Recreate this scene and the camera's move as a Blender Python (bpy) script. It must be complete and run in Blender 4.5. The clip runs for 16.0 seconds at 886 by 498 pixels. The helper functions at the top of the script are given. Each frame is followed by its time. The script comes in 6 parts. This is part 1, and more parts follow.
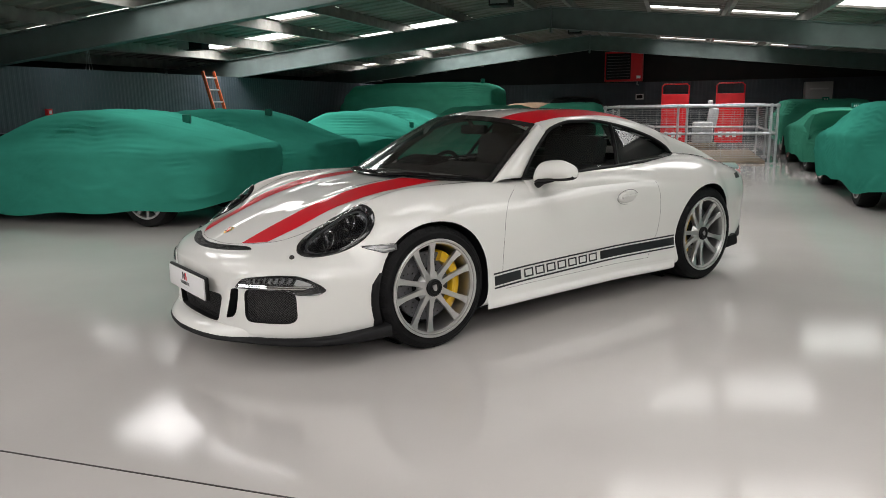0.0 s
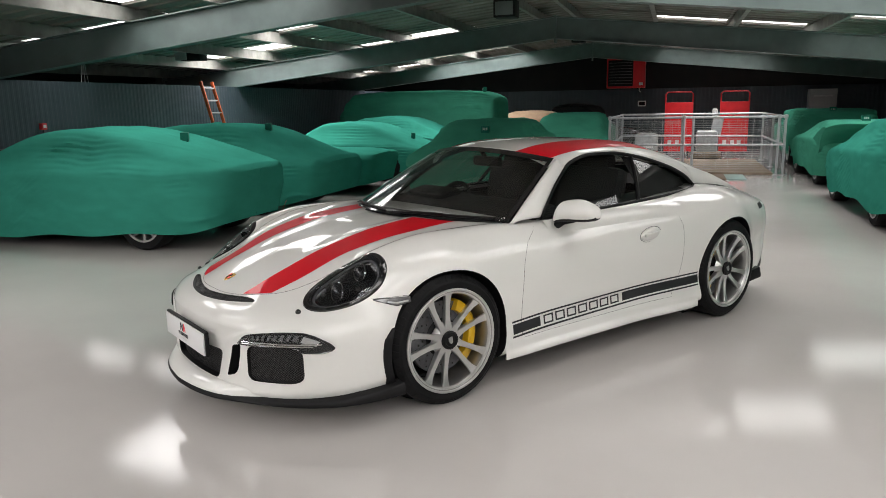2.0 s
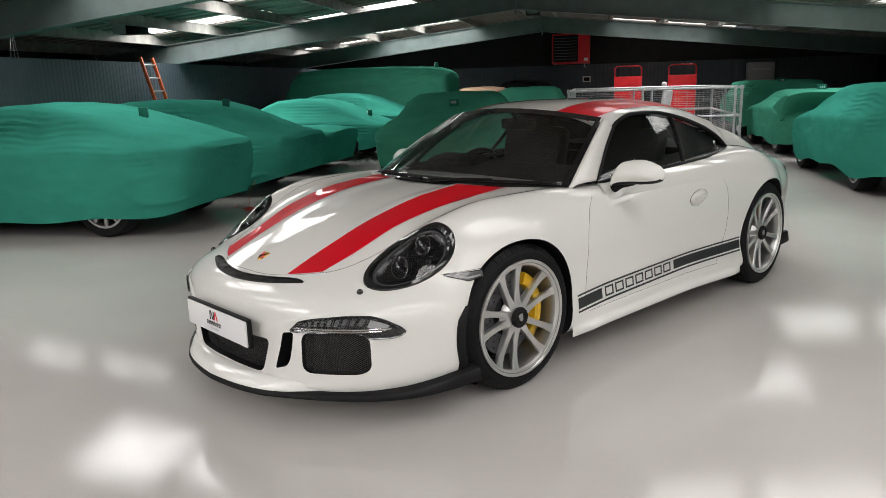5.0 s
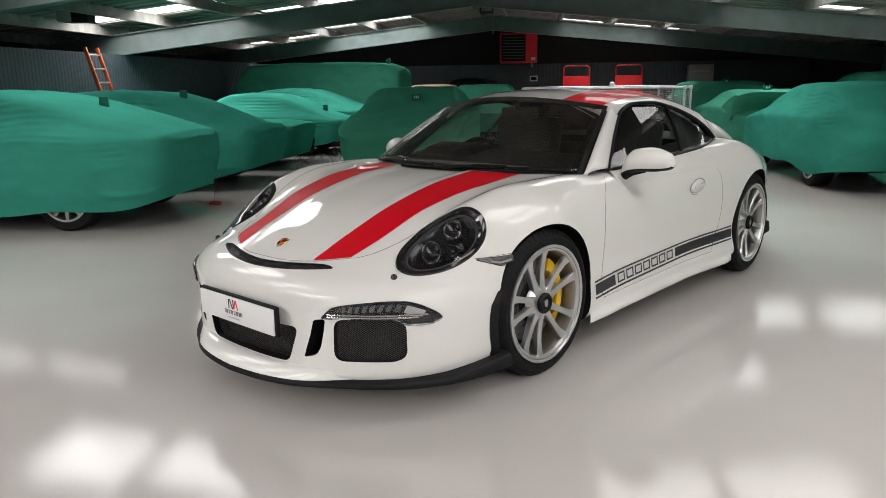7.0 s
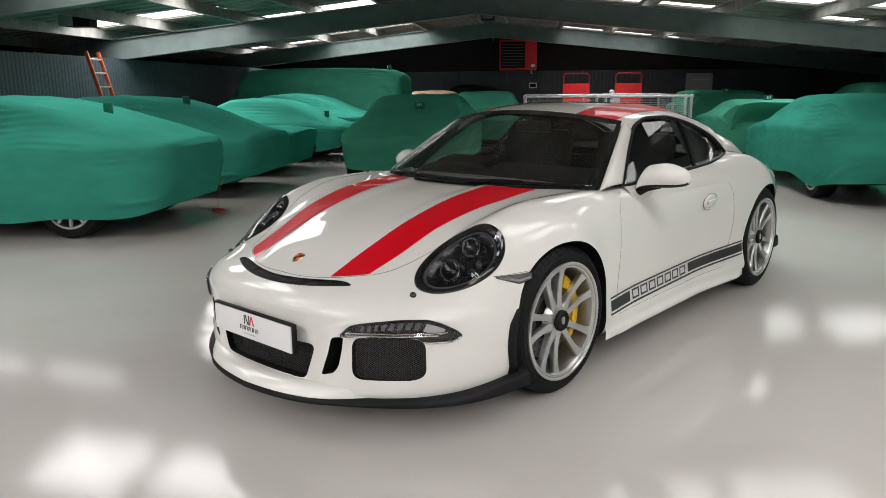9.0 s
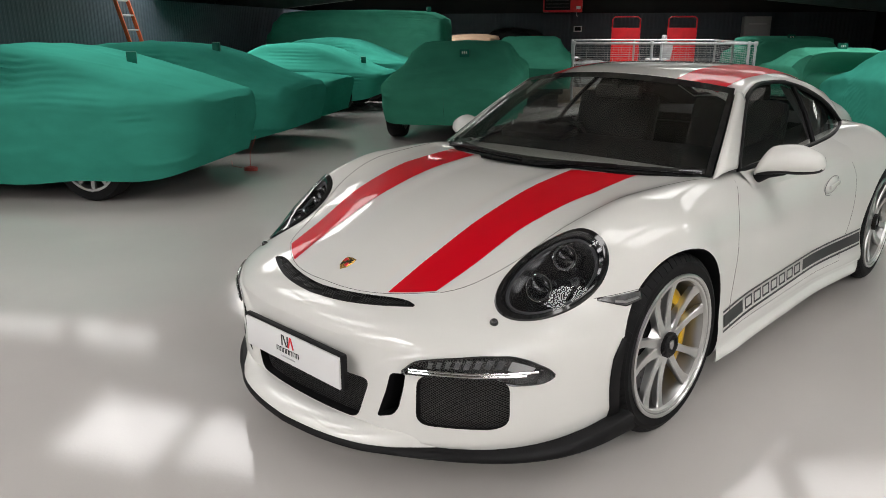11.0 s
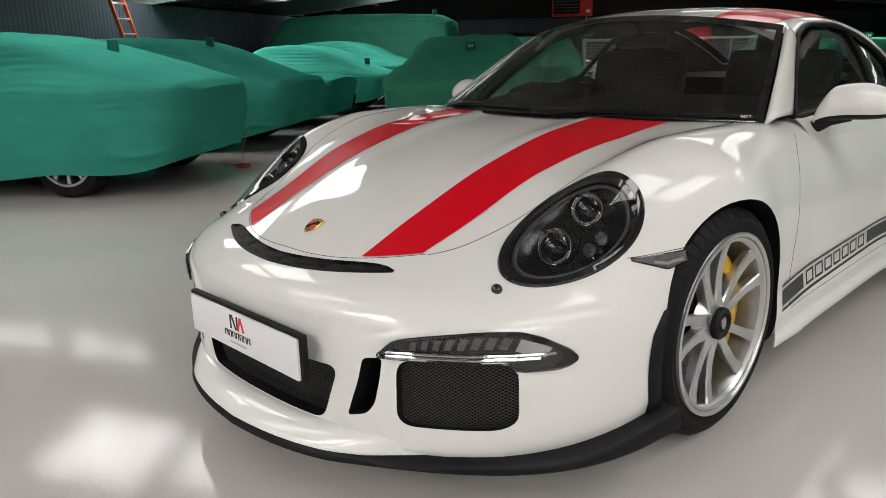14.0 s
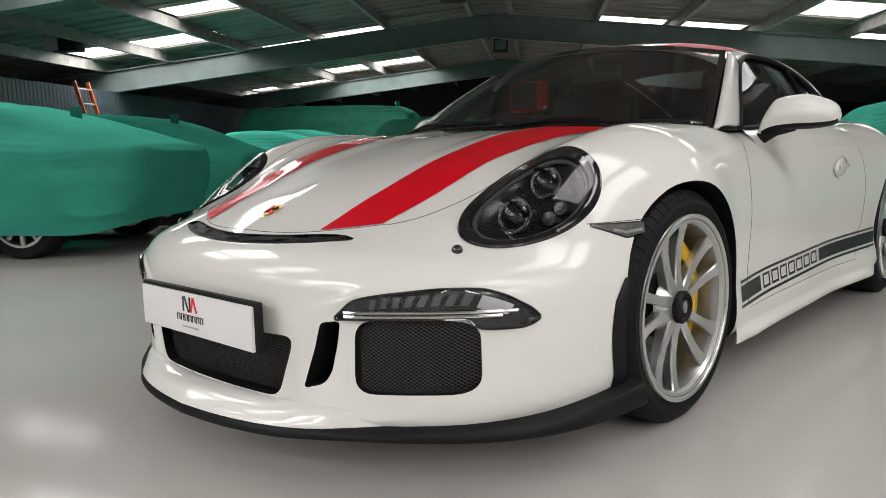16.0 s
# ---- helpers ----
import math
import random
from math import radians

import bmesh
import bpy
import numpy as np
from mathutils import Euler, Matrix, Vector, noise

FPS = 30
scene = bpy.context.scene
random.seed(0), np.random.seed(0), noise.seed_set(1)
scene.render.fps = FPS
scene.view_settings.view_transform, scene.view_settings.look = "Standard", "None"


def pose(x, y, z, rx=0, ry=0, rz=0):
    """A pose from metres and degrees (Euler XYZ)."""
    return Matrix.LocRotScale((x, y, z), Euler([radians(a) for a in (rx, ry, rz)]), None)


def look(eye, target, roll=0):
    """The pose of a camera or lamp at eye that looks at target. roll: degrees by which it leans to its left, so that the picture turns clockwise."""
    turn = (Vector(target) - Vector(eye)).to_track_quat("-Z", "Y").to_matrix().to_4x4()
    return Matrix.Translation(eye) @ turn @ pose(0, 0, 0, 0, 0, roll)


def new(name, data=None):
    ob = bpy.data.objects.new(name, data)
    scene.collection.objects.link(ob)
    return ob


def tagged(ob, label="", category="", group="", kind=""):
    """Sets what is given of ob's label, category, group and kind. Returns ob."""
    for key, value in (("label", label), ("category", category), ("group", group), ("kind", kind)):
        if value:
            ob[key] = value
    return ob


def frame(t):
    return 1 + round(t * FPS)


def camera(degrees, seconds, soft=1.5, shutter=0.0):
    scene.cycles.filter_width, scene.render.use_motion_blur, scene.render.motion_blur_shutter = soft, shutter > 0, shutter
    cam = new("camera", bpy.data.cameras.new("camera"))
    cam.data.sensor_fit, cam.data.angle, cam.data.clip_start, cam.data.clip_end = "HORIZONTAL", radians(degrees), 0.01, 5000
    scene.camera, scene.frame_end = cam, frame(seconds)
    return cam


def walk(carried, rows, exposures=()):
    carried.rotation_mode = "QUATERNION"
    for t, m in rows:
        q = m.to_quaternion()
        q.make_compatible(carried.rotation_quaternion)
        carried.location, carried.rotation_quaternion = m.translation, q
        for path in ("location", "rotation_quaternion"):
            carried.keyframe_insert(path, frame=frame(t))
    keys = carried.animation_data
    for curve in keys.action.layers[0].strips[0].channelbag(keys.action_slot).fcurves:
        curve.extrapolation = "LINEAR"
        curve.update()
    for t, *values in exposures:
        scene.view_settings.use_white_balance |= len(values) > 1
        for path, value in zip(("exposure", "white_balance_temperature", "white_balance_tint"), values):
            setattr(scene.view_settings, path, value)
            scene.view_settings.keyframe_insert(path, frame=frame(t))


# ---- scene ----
cam = camera(62.5, 16.0, soft=0.5)
PATH = [
    (0, (3.941, -2.261, 1.318), (2.374, -1.081, 0.927), -1.0),
    (0.5, (3.846, -2.229, 1.366), (2.274, -1.055, 0.978), -1.3),
    (1, (3.742, -2.164, 1.431), (2.167, -0.993, 1.045), -1.4),
    (1.5, (3.684, -2.141, 1.481), (2.111, -0.966, 1.099), -1.2),
    (2, (3.649, -2.152, 1.511), (2.085, -0.967, 1.123), -1.0),
    (2.5, (3.59, -2.193, 1.508), (2.044, -0.99, 1.107), -1.2),
    (3, (3.485, -2.266, 1.512), (1.965, -1.036, 1.093), -1.6),
    (3.5, (3.36, -2.325, 1.502), (1.863, -1.071, 1.068), -1.8),
    (4, (3.201, -2.323, 1.46), (1.719, -1.053, 1.022), -1.7),
    (6.5, (2.713, -2.599, 1.326), (1.37, -1.184, 0.883), -1.4),
    (7, (2.647, -2.646, 1.32), (1.331, -1.206, 0.877), -0.9),
    (7.5, (2.612, -2.668, 1.328), (1.312, -1.209, 0.901), -0.7),
    (8, (2.596, -2.68, 1.336), (1.304, -1.211, 0.925), -0.8),
    (8.5, (2.579, -2.693, 1.341), (1.284, -1.225, 0.929), -0.7),
    (9, (2.554, -2.686, 1.368), (1.246, -1.236, 0.937), -0.4),
    (11.5, (1.837, -2.204, 1.45), (0.49, -0.855, 0.844), 0.0),
    (12, (1.756, -2.111, 1.42), (0.409, -0.771, 0.796), 0.2),
    (12.5, (1.713, -2.049, 1.373), (0.362, -0.715, 0.743), 0.1),
    (13, (1.691, -1.997, 1.302), (0.333, -0.668, 0.68), -0.3),
    (13.5, (1.687, -1.96, 1.221), (0.317, -0.628, 0.63), -0.8),
    (14, (1.693, -1.946, 1.131), (0.317, -0.598, 0.594), -1.2),
    (14.5, (1.709, -1.955, 1.015), (0.336, -0.577, 0.549), -1.3),
    (15, (1.716, -1.962, 0.927), (0.355, -0.55, 0.535), -1.0),
    (15.5, (1.725, -1.973, 0.872), (0.378, -0.531, 0.547), -1.0),
    (16, (1.732, -1.982, 0.807), (0.393, -0.522, 0.534), -1.1),
]
walk(cam, [(t, look(eye, target, roll)) for t, eye, target, roll in PATH], [(0.0, 0.10), (1.5, 0.18), (4.0, 0.21), (7.0, 0.22), (9.0, 0.25), (12.5, 0.20), (16.0, 0.24)])

# building axes: u across, v along the ridge, turned against the car
B = pose(0, 0, 0, 0, 0, 35.3)


def at(u, v, z=0.0, turn=0.0):
    """A pose in the building's axes."""
    return B @ pose(u, v, z, 0, 0, turn)


# ---- world and light ----
world = bpy.data.worlds.new("overcast")
scene.world = world
world.use_nodes = True
wn = world.node_tree.nodes
sky = wn.new("ShaderNodeTexSky")
sky.sky_type, sky.sun_disc = "NISHITA", False
sky.sun_elevation, sky.sun_rotation = radians(50), radians(140)
world.node_tree.links.new(sky.outputs[0], wn["Background"].inputs[0])
wn["Background"].inputs[1].default_value = 0.12
sun = new("sun", bpy.data.lights.new("sun", "SUN"))
sun.data.energy, sun.data.angle, sun.data.color = 1.0, radians(15), (1.0, 0.96, 0.9)
sun.matrix_world = pose(0, 0, 20, 40, 0, 140)

# roof planes and the rooflights: (u0, u1, v0, v1) between purlins
RIDGE, ROOF_Z, SLOPE = -0.5, 3.30, 0.106
PURLINS_L = [-2.35, -3.70, -5.05, -6.45, -7.75]
PURLINS_R = [1.3, 2.65, 4.0, 5.35, 6.7]
ROOFLIGHTS = [
    (-3.66, -2.42, 11.1, 12.1), (-3.66, -2.42, 15.7, 16.8), (-3.66, -2.42, 3.2, 4.2),
    (-4.98, -3.76, 7.45, 8.15), (-4.98, -3.76, 11.4, 12.0), (-4.98, -3.76, 15.7, 16.8), (-4.98, -3.76, 3.0, 4.2),
    (-6.38, -5.12, 9.2, 10.15), (-6.38, -5.12, 5.0, 5.9), (-6.38, -5.12, 17.6, 18.3),
    (-7.68, -6.52, 9.2, 10.15), (-7.68, -6.52, 5.0, 5.9), (-7.68, -6.52, 17.5, 18.3),
    (1.37, 2.58, 15.6, 16.7), (2.72, 3.93, 15.6, 16.7), (4.07, 4.75, 18.7, 19.4), (1.37, 2.58, 18.5, 19.3), (2.72, 3.93, 18.6, 19.3),
    (1.37, 2.58, 11.0, 11.75), (1.37, 2.58, 3.1, 4.2), (1.37, 2.58, 6.2, 7.2),
    (2.72, 3.93, 11.0, 11.75), (2.72, 3.93, 6.3, 7.5), (2.72, 3.93, 3.1, 4.2), (4.07, 5.28, 8.7, 9.95), (5.42, 6.63, 8.2, 9.6), (5.42, 6.63, 11.0, 11.8), (6.77, 8.0, 8.4, 9.6), (6.77, 8.0, 4.6, 5.6),
]
# unseen staggered rooflights added for light, over the show car and behind the floor
for bays, rows in ((((-4.98, -3.76), (-3.66, -2.42)), (0.0, -2.3, -4.6, -6.9, -9.2)), (((-7.68, -6.52), (-6.38, -5.12)), (-3.5, -5.8, -8.1)), (((1.37, 2.58), (2.72, 3.93)), (-1.3, -3.6, -5.9, -8.2)), (((4.07, 5.28), (5.42, 6.63)), (1.2, -3.4, -5.7, -8.0))):
    ROOFLIGHTS += [(u0, u1, v, v + 1.1) for u0, u1 in bays for v in rows]


def roof_z(u, under=0.0):
    return ROOF_Z - SLOPE * abs(u - RIDGE) - under


LIGHT_POWER = 12.0
for u0, u1, v0, v1 in ROOFLIGHTS:
    lamp = bpy.data.lights.new("rooflight_daylight", "AREA")
    lamp.shape, lamp.size, lamp.size_y = "RECTANGLE", u1 - u0 - 0.02, v1 - v0 - 0.02
    # lamp strength set by zone to balance brightness, not by the sheets
    zone_gain = (1.5 if u0 > 0 else 2.3) if v0 > 10.5 else 1.05 if u0 > 0 and v0 > 2.5 else 2.5 if u1 < 0 and v0 > 7 else 0.32 if u1 < -5 and v0 > 2.5 else 1.0 if v0 > 4.5 else 0.72 if v0 > 2.5 else 2.2 if v0 < -4 else 0.55 if u0 > 0 else 0.6
    lamp.energy, lamp.color = zone_gain * LIGHT_POWER * (u1 - u0) * (v1 - v0), (1.0, 0.958, 0.962)
    lamp.spread = radians(122 if u0 > 0 and v0 > 2.5 else 164)  # spread narrowed to weaken the lamps' mirror images in floor and paint
    um = (u0 + u1) / 2
    lean = math.degrees(math.atan(SLOPE)) * (1 if um > RIDGE else -1)
    ob = new("rooflight_daylight", lamp)
    ob.matrix_world = at(um, (v0 + v1) / 2, roof_z(um) + 0.02) @ pose(0, 0, 0, 0, lean, 0)

# ---- materials ----


def material(name, colour, rough=0.5, metal=0.0, coat=0.0, spec=0.5, vary=0.0, scale=8.0, bump=0.0, bump_scale=60.0, rough_vary=0.0, stretch=(1, 1, 1)):
    m = bpy.data.materials.new(name)
    m.use_nodes = True
    nt = m.node_tree
    bs = nt.nodes["Principled BSDF"]
    bs.inputs["Base Color"].default_value = (*colour, 1)
    bs.inputs["Roughness"].default_value = rough
    bs.inputs["Metallic"].default_value = metal
    bs.inputs["Coat Weight"].default_value = coat
    bs.inputs["Coat Roughness"].default_value = 0.03
    bs.inputs["Specular IOR Level"].default_value = spec
    if vary or bump or rough_vary:
        co = nt.nodes.new("ShaderNodeTexCoord")
        mp = nt.nodes.new("ShaderNodeMapping")
        mp.inputs["Scale"].default_value = stretch
        nt.links.new(co.outputs["Object"], mp.inputs["Vector"])
    if vary or rough_vary:
        big = nt.nodes.new("ShaderNodeTexNoise")
        big.inputs["Scale"].default_value, big.inputs["Detail"].default_value = scale, 6
        nt.links.new(mp.outputs[0], big.inputs["Vector"])
        if vary:
            ramp = nt.nodes.new("ShaderNodeMapRange")
            ramp.inputs[1].default_value, ramp.inputs[2].default_value = 0.3, 0.7
            ramp.inputs[3].default_value, ramp.inputs[4].default_value = 1 - vary, 1 + vary
            mix = nt.nodes.new("ShaderNodeVectorMath")
            mix.operation = "SCALE"
            mix.inputs[0].default_value = colour
            nt.links.new(big.outputs["Fac"], ramp.inputs[0])
            nt.links.new(ramp.outputs[0], mix.inputs["Scale"])
            nt.links.new(mix.outputs[0], bs.inputs["Base Color"])
        if rough_vary:
            rr = nt.nodes.new("ShaderNodeMapRange")
            rr.inputs[1].default_value, rr.inputs[2].default_value = 0.3, 0.7
            rr.inputs[3].default_value, rr.inputs[4].default_value = max(rough - rough_vary, 0.01), rough + rough_vary
            nt.links.new(big.outputs["Fac"], rr.inputs[0])
            nt.links.new(rr.outputs[0], bs.inputs["Roughness"])
    if bump:
        fine = nt.nodes.new("ShaderNodeTexNoise")
        fine.inputs["Scale"].default_value, fine.inputs["Detail"].default_value = bump_scale, 4
        nt.links.new(mp.outputs[0], fine.inputs["Vector"])
        bp = nt.nodes.new("ShaderNodeBump")
        bp.inputs["Strength"].default_value, bp.inputs["Distance"].default_value = bump, 0.01
        nt.links.new(fine.outputs["Fac"], bp.inputs["Height"])
        nt.links.new(bp.outputs[0], bs.inputs["Normal"])
    return m


def glass_material(name, tint, rough=0.0, base=0.05):
    m = bpy.data.materials.new(name)
    m.use_nodes = True
    nt = m.node_tree
    nt.nodes.remove(nt.nodes["Principled BSDF"])
    out = nt.nodes["Material Output"]
    tr, gl, mix, lw, po, ma = (nt.nodes.new("ShaderNode" + k) for k in ("BsdfTransparent", "BsdfGlossy", "MixShader", "LayerWeight", "Math", "Math"))
    tr.inputs[0].default_value = (*tint, 1)
    gl.inputs["Roughness"].default_value = rough
    lw.inputs["Blend"].default_value = 0.5
    po.operation, po.inputs[1].default_value = "POWER", 5.0
    ma.operation, ma.inputs[1].default_value, ma.inputs[2].default_value = "MULTIPLY_ADD", 0.93, base
    nt.links.new(lw.outputs["Facing"], po.inputs[0])
    nt.links.new(po.outputs[0], ma.inputs[0])
    nt.links.new(ma.outputs[0], mix.inputs[0])
    nt.links.new(tr.outputs[0], mix.inputs[1])
    nt.links.new(gl.outputs[0], mix.inputs[2])
    nt.links.new(mix.outputs[0], out.inputs["Surface"])
    return m


def floor_material():
    m = material("epoxy_floor", (0.47, 0.449, 0.428), 0.16, vary=0.06, scale=0.7, spec=0.42)
    nt = m.node_tree
    bs = nt.nodes["Principled BSDF"]
    co = nt.nodes.new("ShaderNodeTexCoord")
    ripple, orange, rough = (nt.nodes.new("ShaderNodeTexNoise") for _ in range(3))
    ripple.inputs["Scale"].default_value, ripple.inputs["Detail"].default_value = 5.0, 3
    orange.inputs["Scale"].default_value, orange.inputs["Detail"].default_value = 70.0, 4
    rough.inputs["Scale"].default_value, rough.inputs["Detail"].default_value = 1.3, 5
    for n in (ripple, orange, rough):
        nt.links.new(co.outputs["Object"], n.inputs["Vector"])
    b1, b2 = nt.nodes.new("ShaderNodeBump"), nt.nodes.new("ShaderNodeBump")
    b1.inputs["Strength"].default_value, b1.inputs["Distance"].default_value = 0.05, 0.01
    b2.inputs["Strength"].default_value, b2.inputs["Distance"].default_value = 0.15, 0.002
    nt.links.new(ripple.outputs["Fac"], b1.inputs["Height"])
    nt.links.new(orange.outputs["Fac"], b2.inputs["Height"])
    nt.links.new(b1.outputs[0], b2.inputs["Normal"])
    nt.links.new(b2.outputs[0], bs.inputs["Normal"])
    rr = nt.nodes.new("ShaderNodeMapRange")
    rr.inputs[1].default_value, rr.inputs[2].default_value = 0.3, 0.7
    rr.inputs[3].default_value, rr.inputs[4].default_value = 0.04, 0.07
    nt.links.new(rough.outputs["Fac"], rr.inputs[0])
    nt.links.new(rr.outputs[0], bs.inputs["Roughness"])
    return m


FLOOR = floor_material()
STEEL_PAINT = material("green_grey_steel_paint", (0.110, 0.142, 0.136), 0.45, vary=0.18, scale=3.0, bump=0.05)
PURLIN_PAINT = material("galvanised_purlin", (0.27, 0.265, 0.245), 0.5, metal=0.2, vary=0.25, scale=5.0)
ROOF_SHEET = material("roof_liner_sheet", (0.20, 0.185, 0.165), 0.55, vary=0.35, scale=1.5, bump=0.08, bump_scale=20)
CLADDING = material("dark_slate_cladding", (0.046, 0.062, 0.076), 0.45, vary=0.15, scale=2.0, bump=0.03)
BLACK_WALL = material("black_void_wall", (0.010, 0.011, 0.012), 0.75, vary=0.3, scale=2.0)
BOUNCE_WALL = material("pale_bounce_wall", (0.76, 0.76, 0.73), 0.7, vary=0.15, scale=1.5, bump=0.1)


def rooflight_material():
    """A weathered translucent sheet; its own glow stands in for daylight."""
    m = material("translucent_rooflight_sheet", (0.75, 0.76, 0.74), 0.5)
    nt = m.node_tree
    bs = nt.nodes["Principled BSDF"]
    co, grime, ramp = nt.nodes.new("ShaderNodeTexCoord"), nt.nodes.new("ShaderNodeTexNoise"), nt.nodes.new("ShaderNodeMapRange")
    grime.inputs["Scale"].default_value, grime.inputs["Detail"].default_value = 2.2, 7
    ramp.inputs[1].default_value, ramp.inputs[2].default_value = 0.33, 0.62
    ramp.inputs[3].default_value, ramp.inputs[4].default_value = 0.75, 2.6
    nt.links.new(co.outputs["Object"], grime.inputs["Vector"])
    nt.links.new(grime.outputs["Fac"], ramp.inputs[0])
    nt.links.new(ramp.outputs[0], bs.inputs["Emission Strength"])
    bs.inputs["Emission Color"].default_value = (1.0, 0.985, 0.955, 1)
    return m


def add_rust(m, base):
    """Brown rust bleeding through paint in patches."""
    nt = m.node_tree
    bs = nt.nodes["Principled BSDF"]
    old = bs.inputs["Base Color"].links[0].from_socket
    co, big, ramp, mix = (nt.nodes.new("ShaderNode" + k) for k in ("TexCoord", "TexNoise", "MapRange", "Mix"))
    mix.data_type = "RGBA"
    big.inputs["Scale"].default_value, big.inputs["Detail"].default_value, big.inputs["Roughness"].default_value = 1.6, 9, 0.7
    ramp.inputs[1].default_value, ramp.inputs[2].default_value = 0.58, 0.70
    nt.links.new(co.outputs["Object"], big.inputs["Vector"])
    nt.links.new(big.outputs["Fac"], ramp.inputs[0])
    nt.links.new(ramp.outputs[0], mix.inputs["Factor"])
    nt.links.new(old, mix.inputs["A"])
    mix.inputs["B"].default_value = (*base, 1)
    nt.links.new(mix.outputs["Result"], bs.inputs["Base Color"])


add_rust(PURLIN_PAINT, (0.15, 0.085, 0.045))
ROOFLIGHT = rooflight_material()
JOINT = material("dark_floor_joint", (0.035, 0.03, 0.028), 0.8, vary=0.2)
PAINT = material("white_car_paint", (0.75, 0.745, 0.71), 0.4, coat=1.0, spec=0.12)
RED = material("red_stripe_paint", (0.62, 0.0015, 0.012), 0.45, coat=0.4, spec=0.1)
BLACK_PLASTIC = material("matt_black_plastic", (0.0065, 0.0065, 0.007), 0.55, spec=0.22, vary=0.2, scale=12, bump=0.04, bump_scale=300)
GLOSS_BLACK = material("gloss_black", (0.012, 0.012, 0.013), 0.08, coat=0.6)
DECAL = material("dark_grey_vinyl_decal", (0.014, 0.015, 0.017), 0.4, coat=0.15)
MARKER = material("silver_marker_lens", (0.15, 0.15, 0.15), 0.18, metal=0.3, coat=1.0, vary=0.3, scale=60)
LED_CELL = material("dark_lamp_cell", (0.065, 0.065, 0.07), 0.45)
RUBBER = material("tyre_rubber", (0.008, 0.008, 0.0085), 0.65, spec=0.16, vary=0.2, scale=20, bump=0.08, bump_scale=120)
ALLOY = material("satin_silver_alloy", (0.64, 0.64, 0.63), 0.30, metal=0.85, vary=0.05, scale=15)
# the rim's silver made darker: shade behind the spokes is in the colour
BARREL = material("shaded_rim_barrel", (0.36, 0.36, 0.35), 0.34, metal=0.9, vary=0.1, scale=10)
CALIPER = material("yellow_brake_caliper", (0.72, 0.43, 0.012), 0.3, coat=0.8)
DISC = material("ceramic_brake_disc", (0.10, 0.10, 0.105), 0.38, metal=0.3, vary=0.2, scale=40)
CHROME = material("bright_chrome", (0.75, 0.75, 0.75), 0.08, metal=1.0)
DARK_CHROME = material("dark_chrome", (0.16, 0.16, 0.17), 0.2, metal=1.0)
SMOKE = material("dark_lamp_housing", (0.016, 0.016, 0.017), 0.22, metal=0.2, vary=0.2, scale=20)
MESH_WIRE = material("grey_mesh_wire", (0.10, 0.10, 0.10), 0.35, metal=0.6)
INTERIOR = material("black_leather", (0.009, 0.009, 0.0095), 0.6, spec=0.2, vary=0.2, scale=10, bump=0.1, bump_scale=200)
GLASS_DARK = glass_material("tinted_window_glass", (0.94, 0.95, 0.945), 0.0, 0.075)
GLASS_SIDE = glass_material("dark_side_glass", (0.88, 0.90, 0.89), 0.0, 0.06)
GLASS_CLEAR = glass_material("clear_lamp_glass", (0.93, 0.94, 0.95), 0.0)
WHITE_PLATE = material("white_plate", (0.80, 0.80, 0.80), 0.25, coat=0.3)
COVER = material("green_stretch_cover", (0.040, 0.262, 0.196), 0.85, spec=0.0, vary=0.10, scale=2.5, bump=0.10, bump_scale=14, stretch=(1, 1, 2.2))
COVER_DARK = material("dark_green_stretch_cover", (0.050, 0.245, 0.165), 0.85, spec=0.0, vary=0.10, scale=2.5, bump=0.10, bump_scale=14, stretch=(1, 1, 2.2))


def add_folds(m):
    """Stretch folds of a fitted fabric, running in loose bundles."""
    nt = m.node_tree
    bs = nt.nodes["Principled BSDF"]
    old = bs.inputs["Normal"].links[0].from_socket
    co, mp, wave, mask, ramp, mul, bp = (nt.nodes.new("ShaderNode" + k) for k in ("TexCoord", "Mapping", "TexWave", "TexNoise", "MapRange", "Math", "Bump"))
    mp.inputs["Rotation"].default_value = (0.5, 0.9, 0.5)
    wave.inputs["Scale"].default_value, wave.inputs["Distortion"].default_value, wave.inputs["Detail"].default_value = 4.6, 9.0, 3.0
    wave.inputs["Detail Scale"].default_value = 0.6
    mask.inputs["Scale"].default_value = 1.1
    ramp.inputs[1].default_value, ramp.inputs[2].default_value = 0.55, 0.72
    mul.operation = "MULTIPLY"
    bp.inputs["Strength"].default_value, bp.inputs["Distance"].default_value = 0.16, 0.022
    nt.links.new(co.outputs["Object"], mp.inputs["Vector"])
    nt.links.new(mp.outputs[0], wave.inputs["Vector"])
    nt.links.new(co.outputs["Object"], mask.inputs["Vector"])
    nt.links.new(mask.outputs["Fac"], ramp.inputs[0])
    nt.links.new(ramp.outputs[0], mul.inputs[0])
    nt.links.new(wave.outputs["Fac"], mul.inputs[1])
    nt.links.new(mul.outputs[0], bp.inputs["Height"])
    nt.links.new(old, bp.inputs["Normal"])
    nt.links.new(bp.outputs[0], bs.inputs["Normal"])


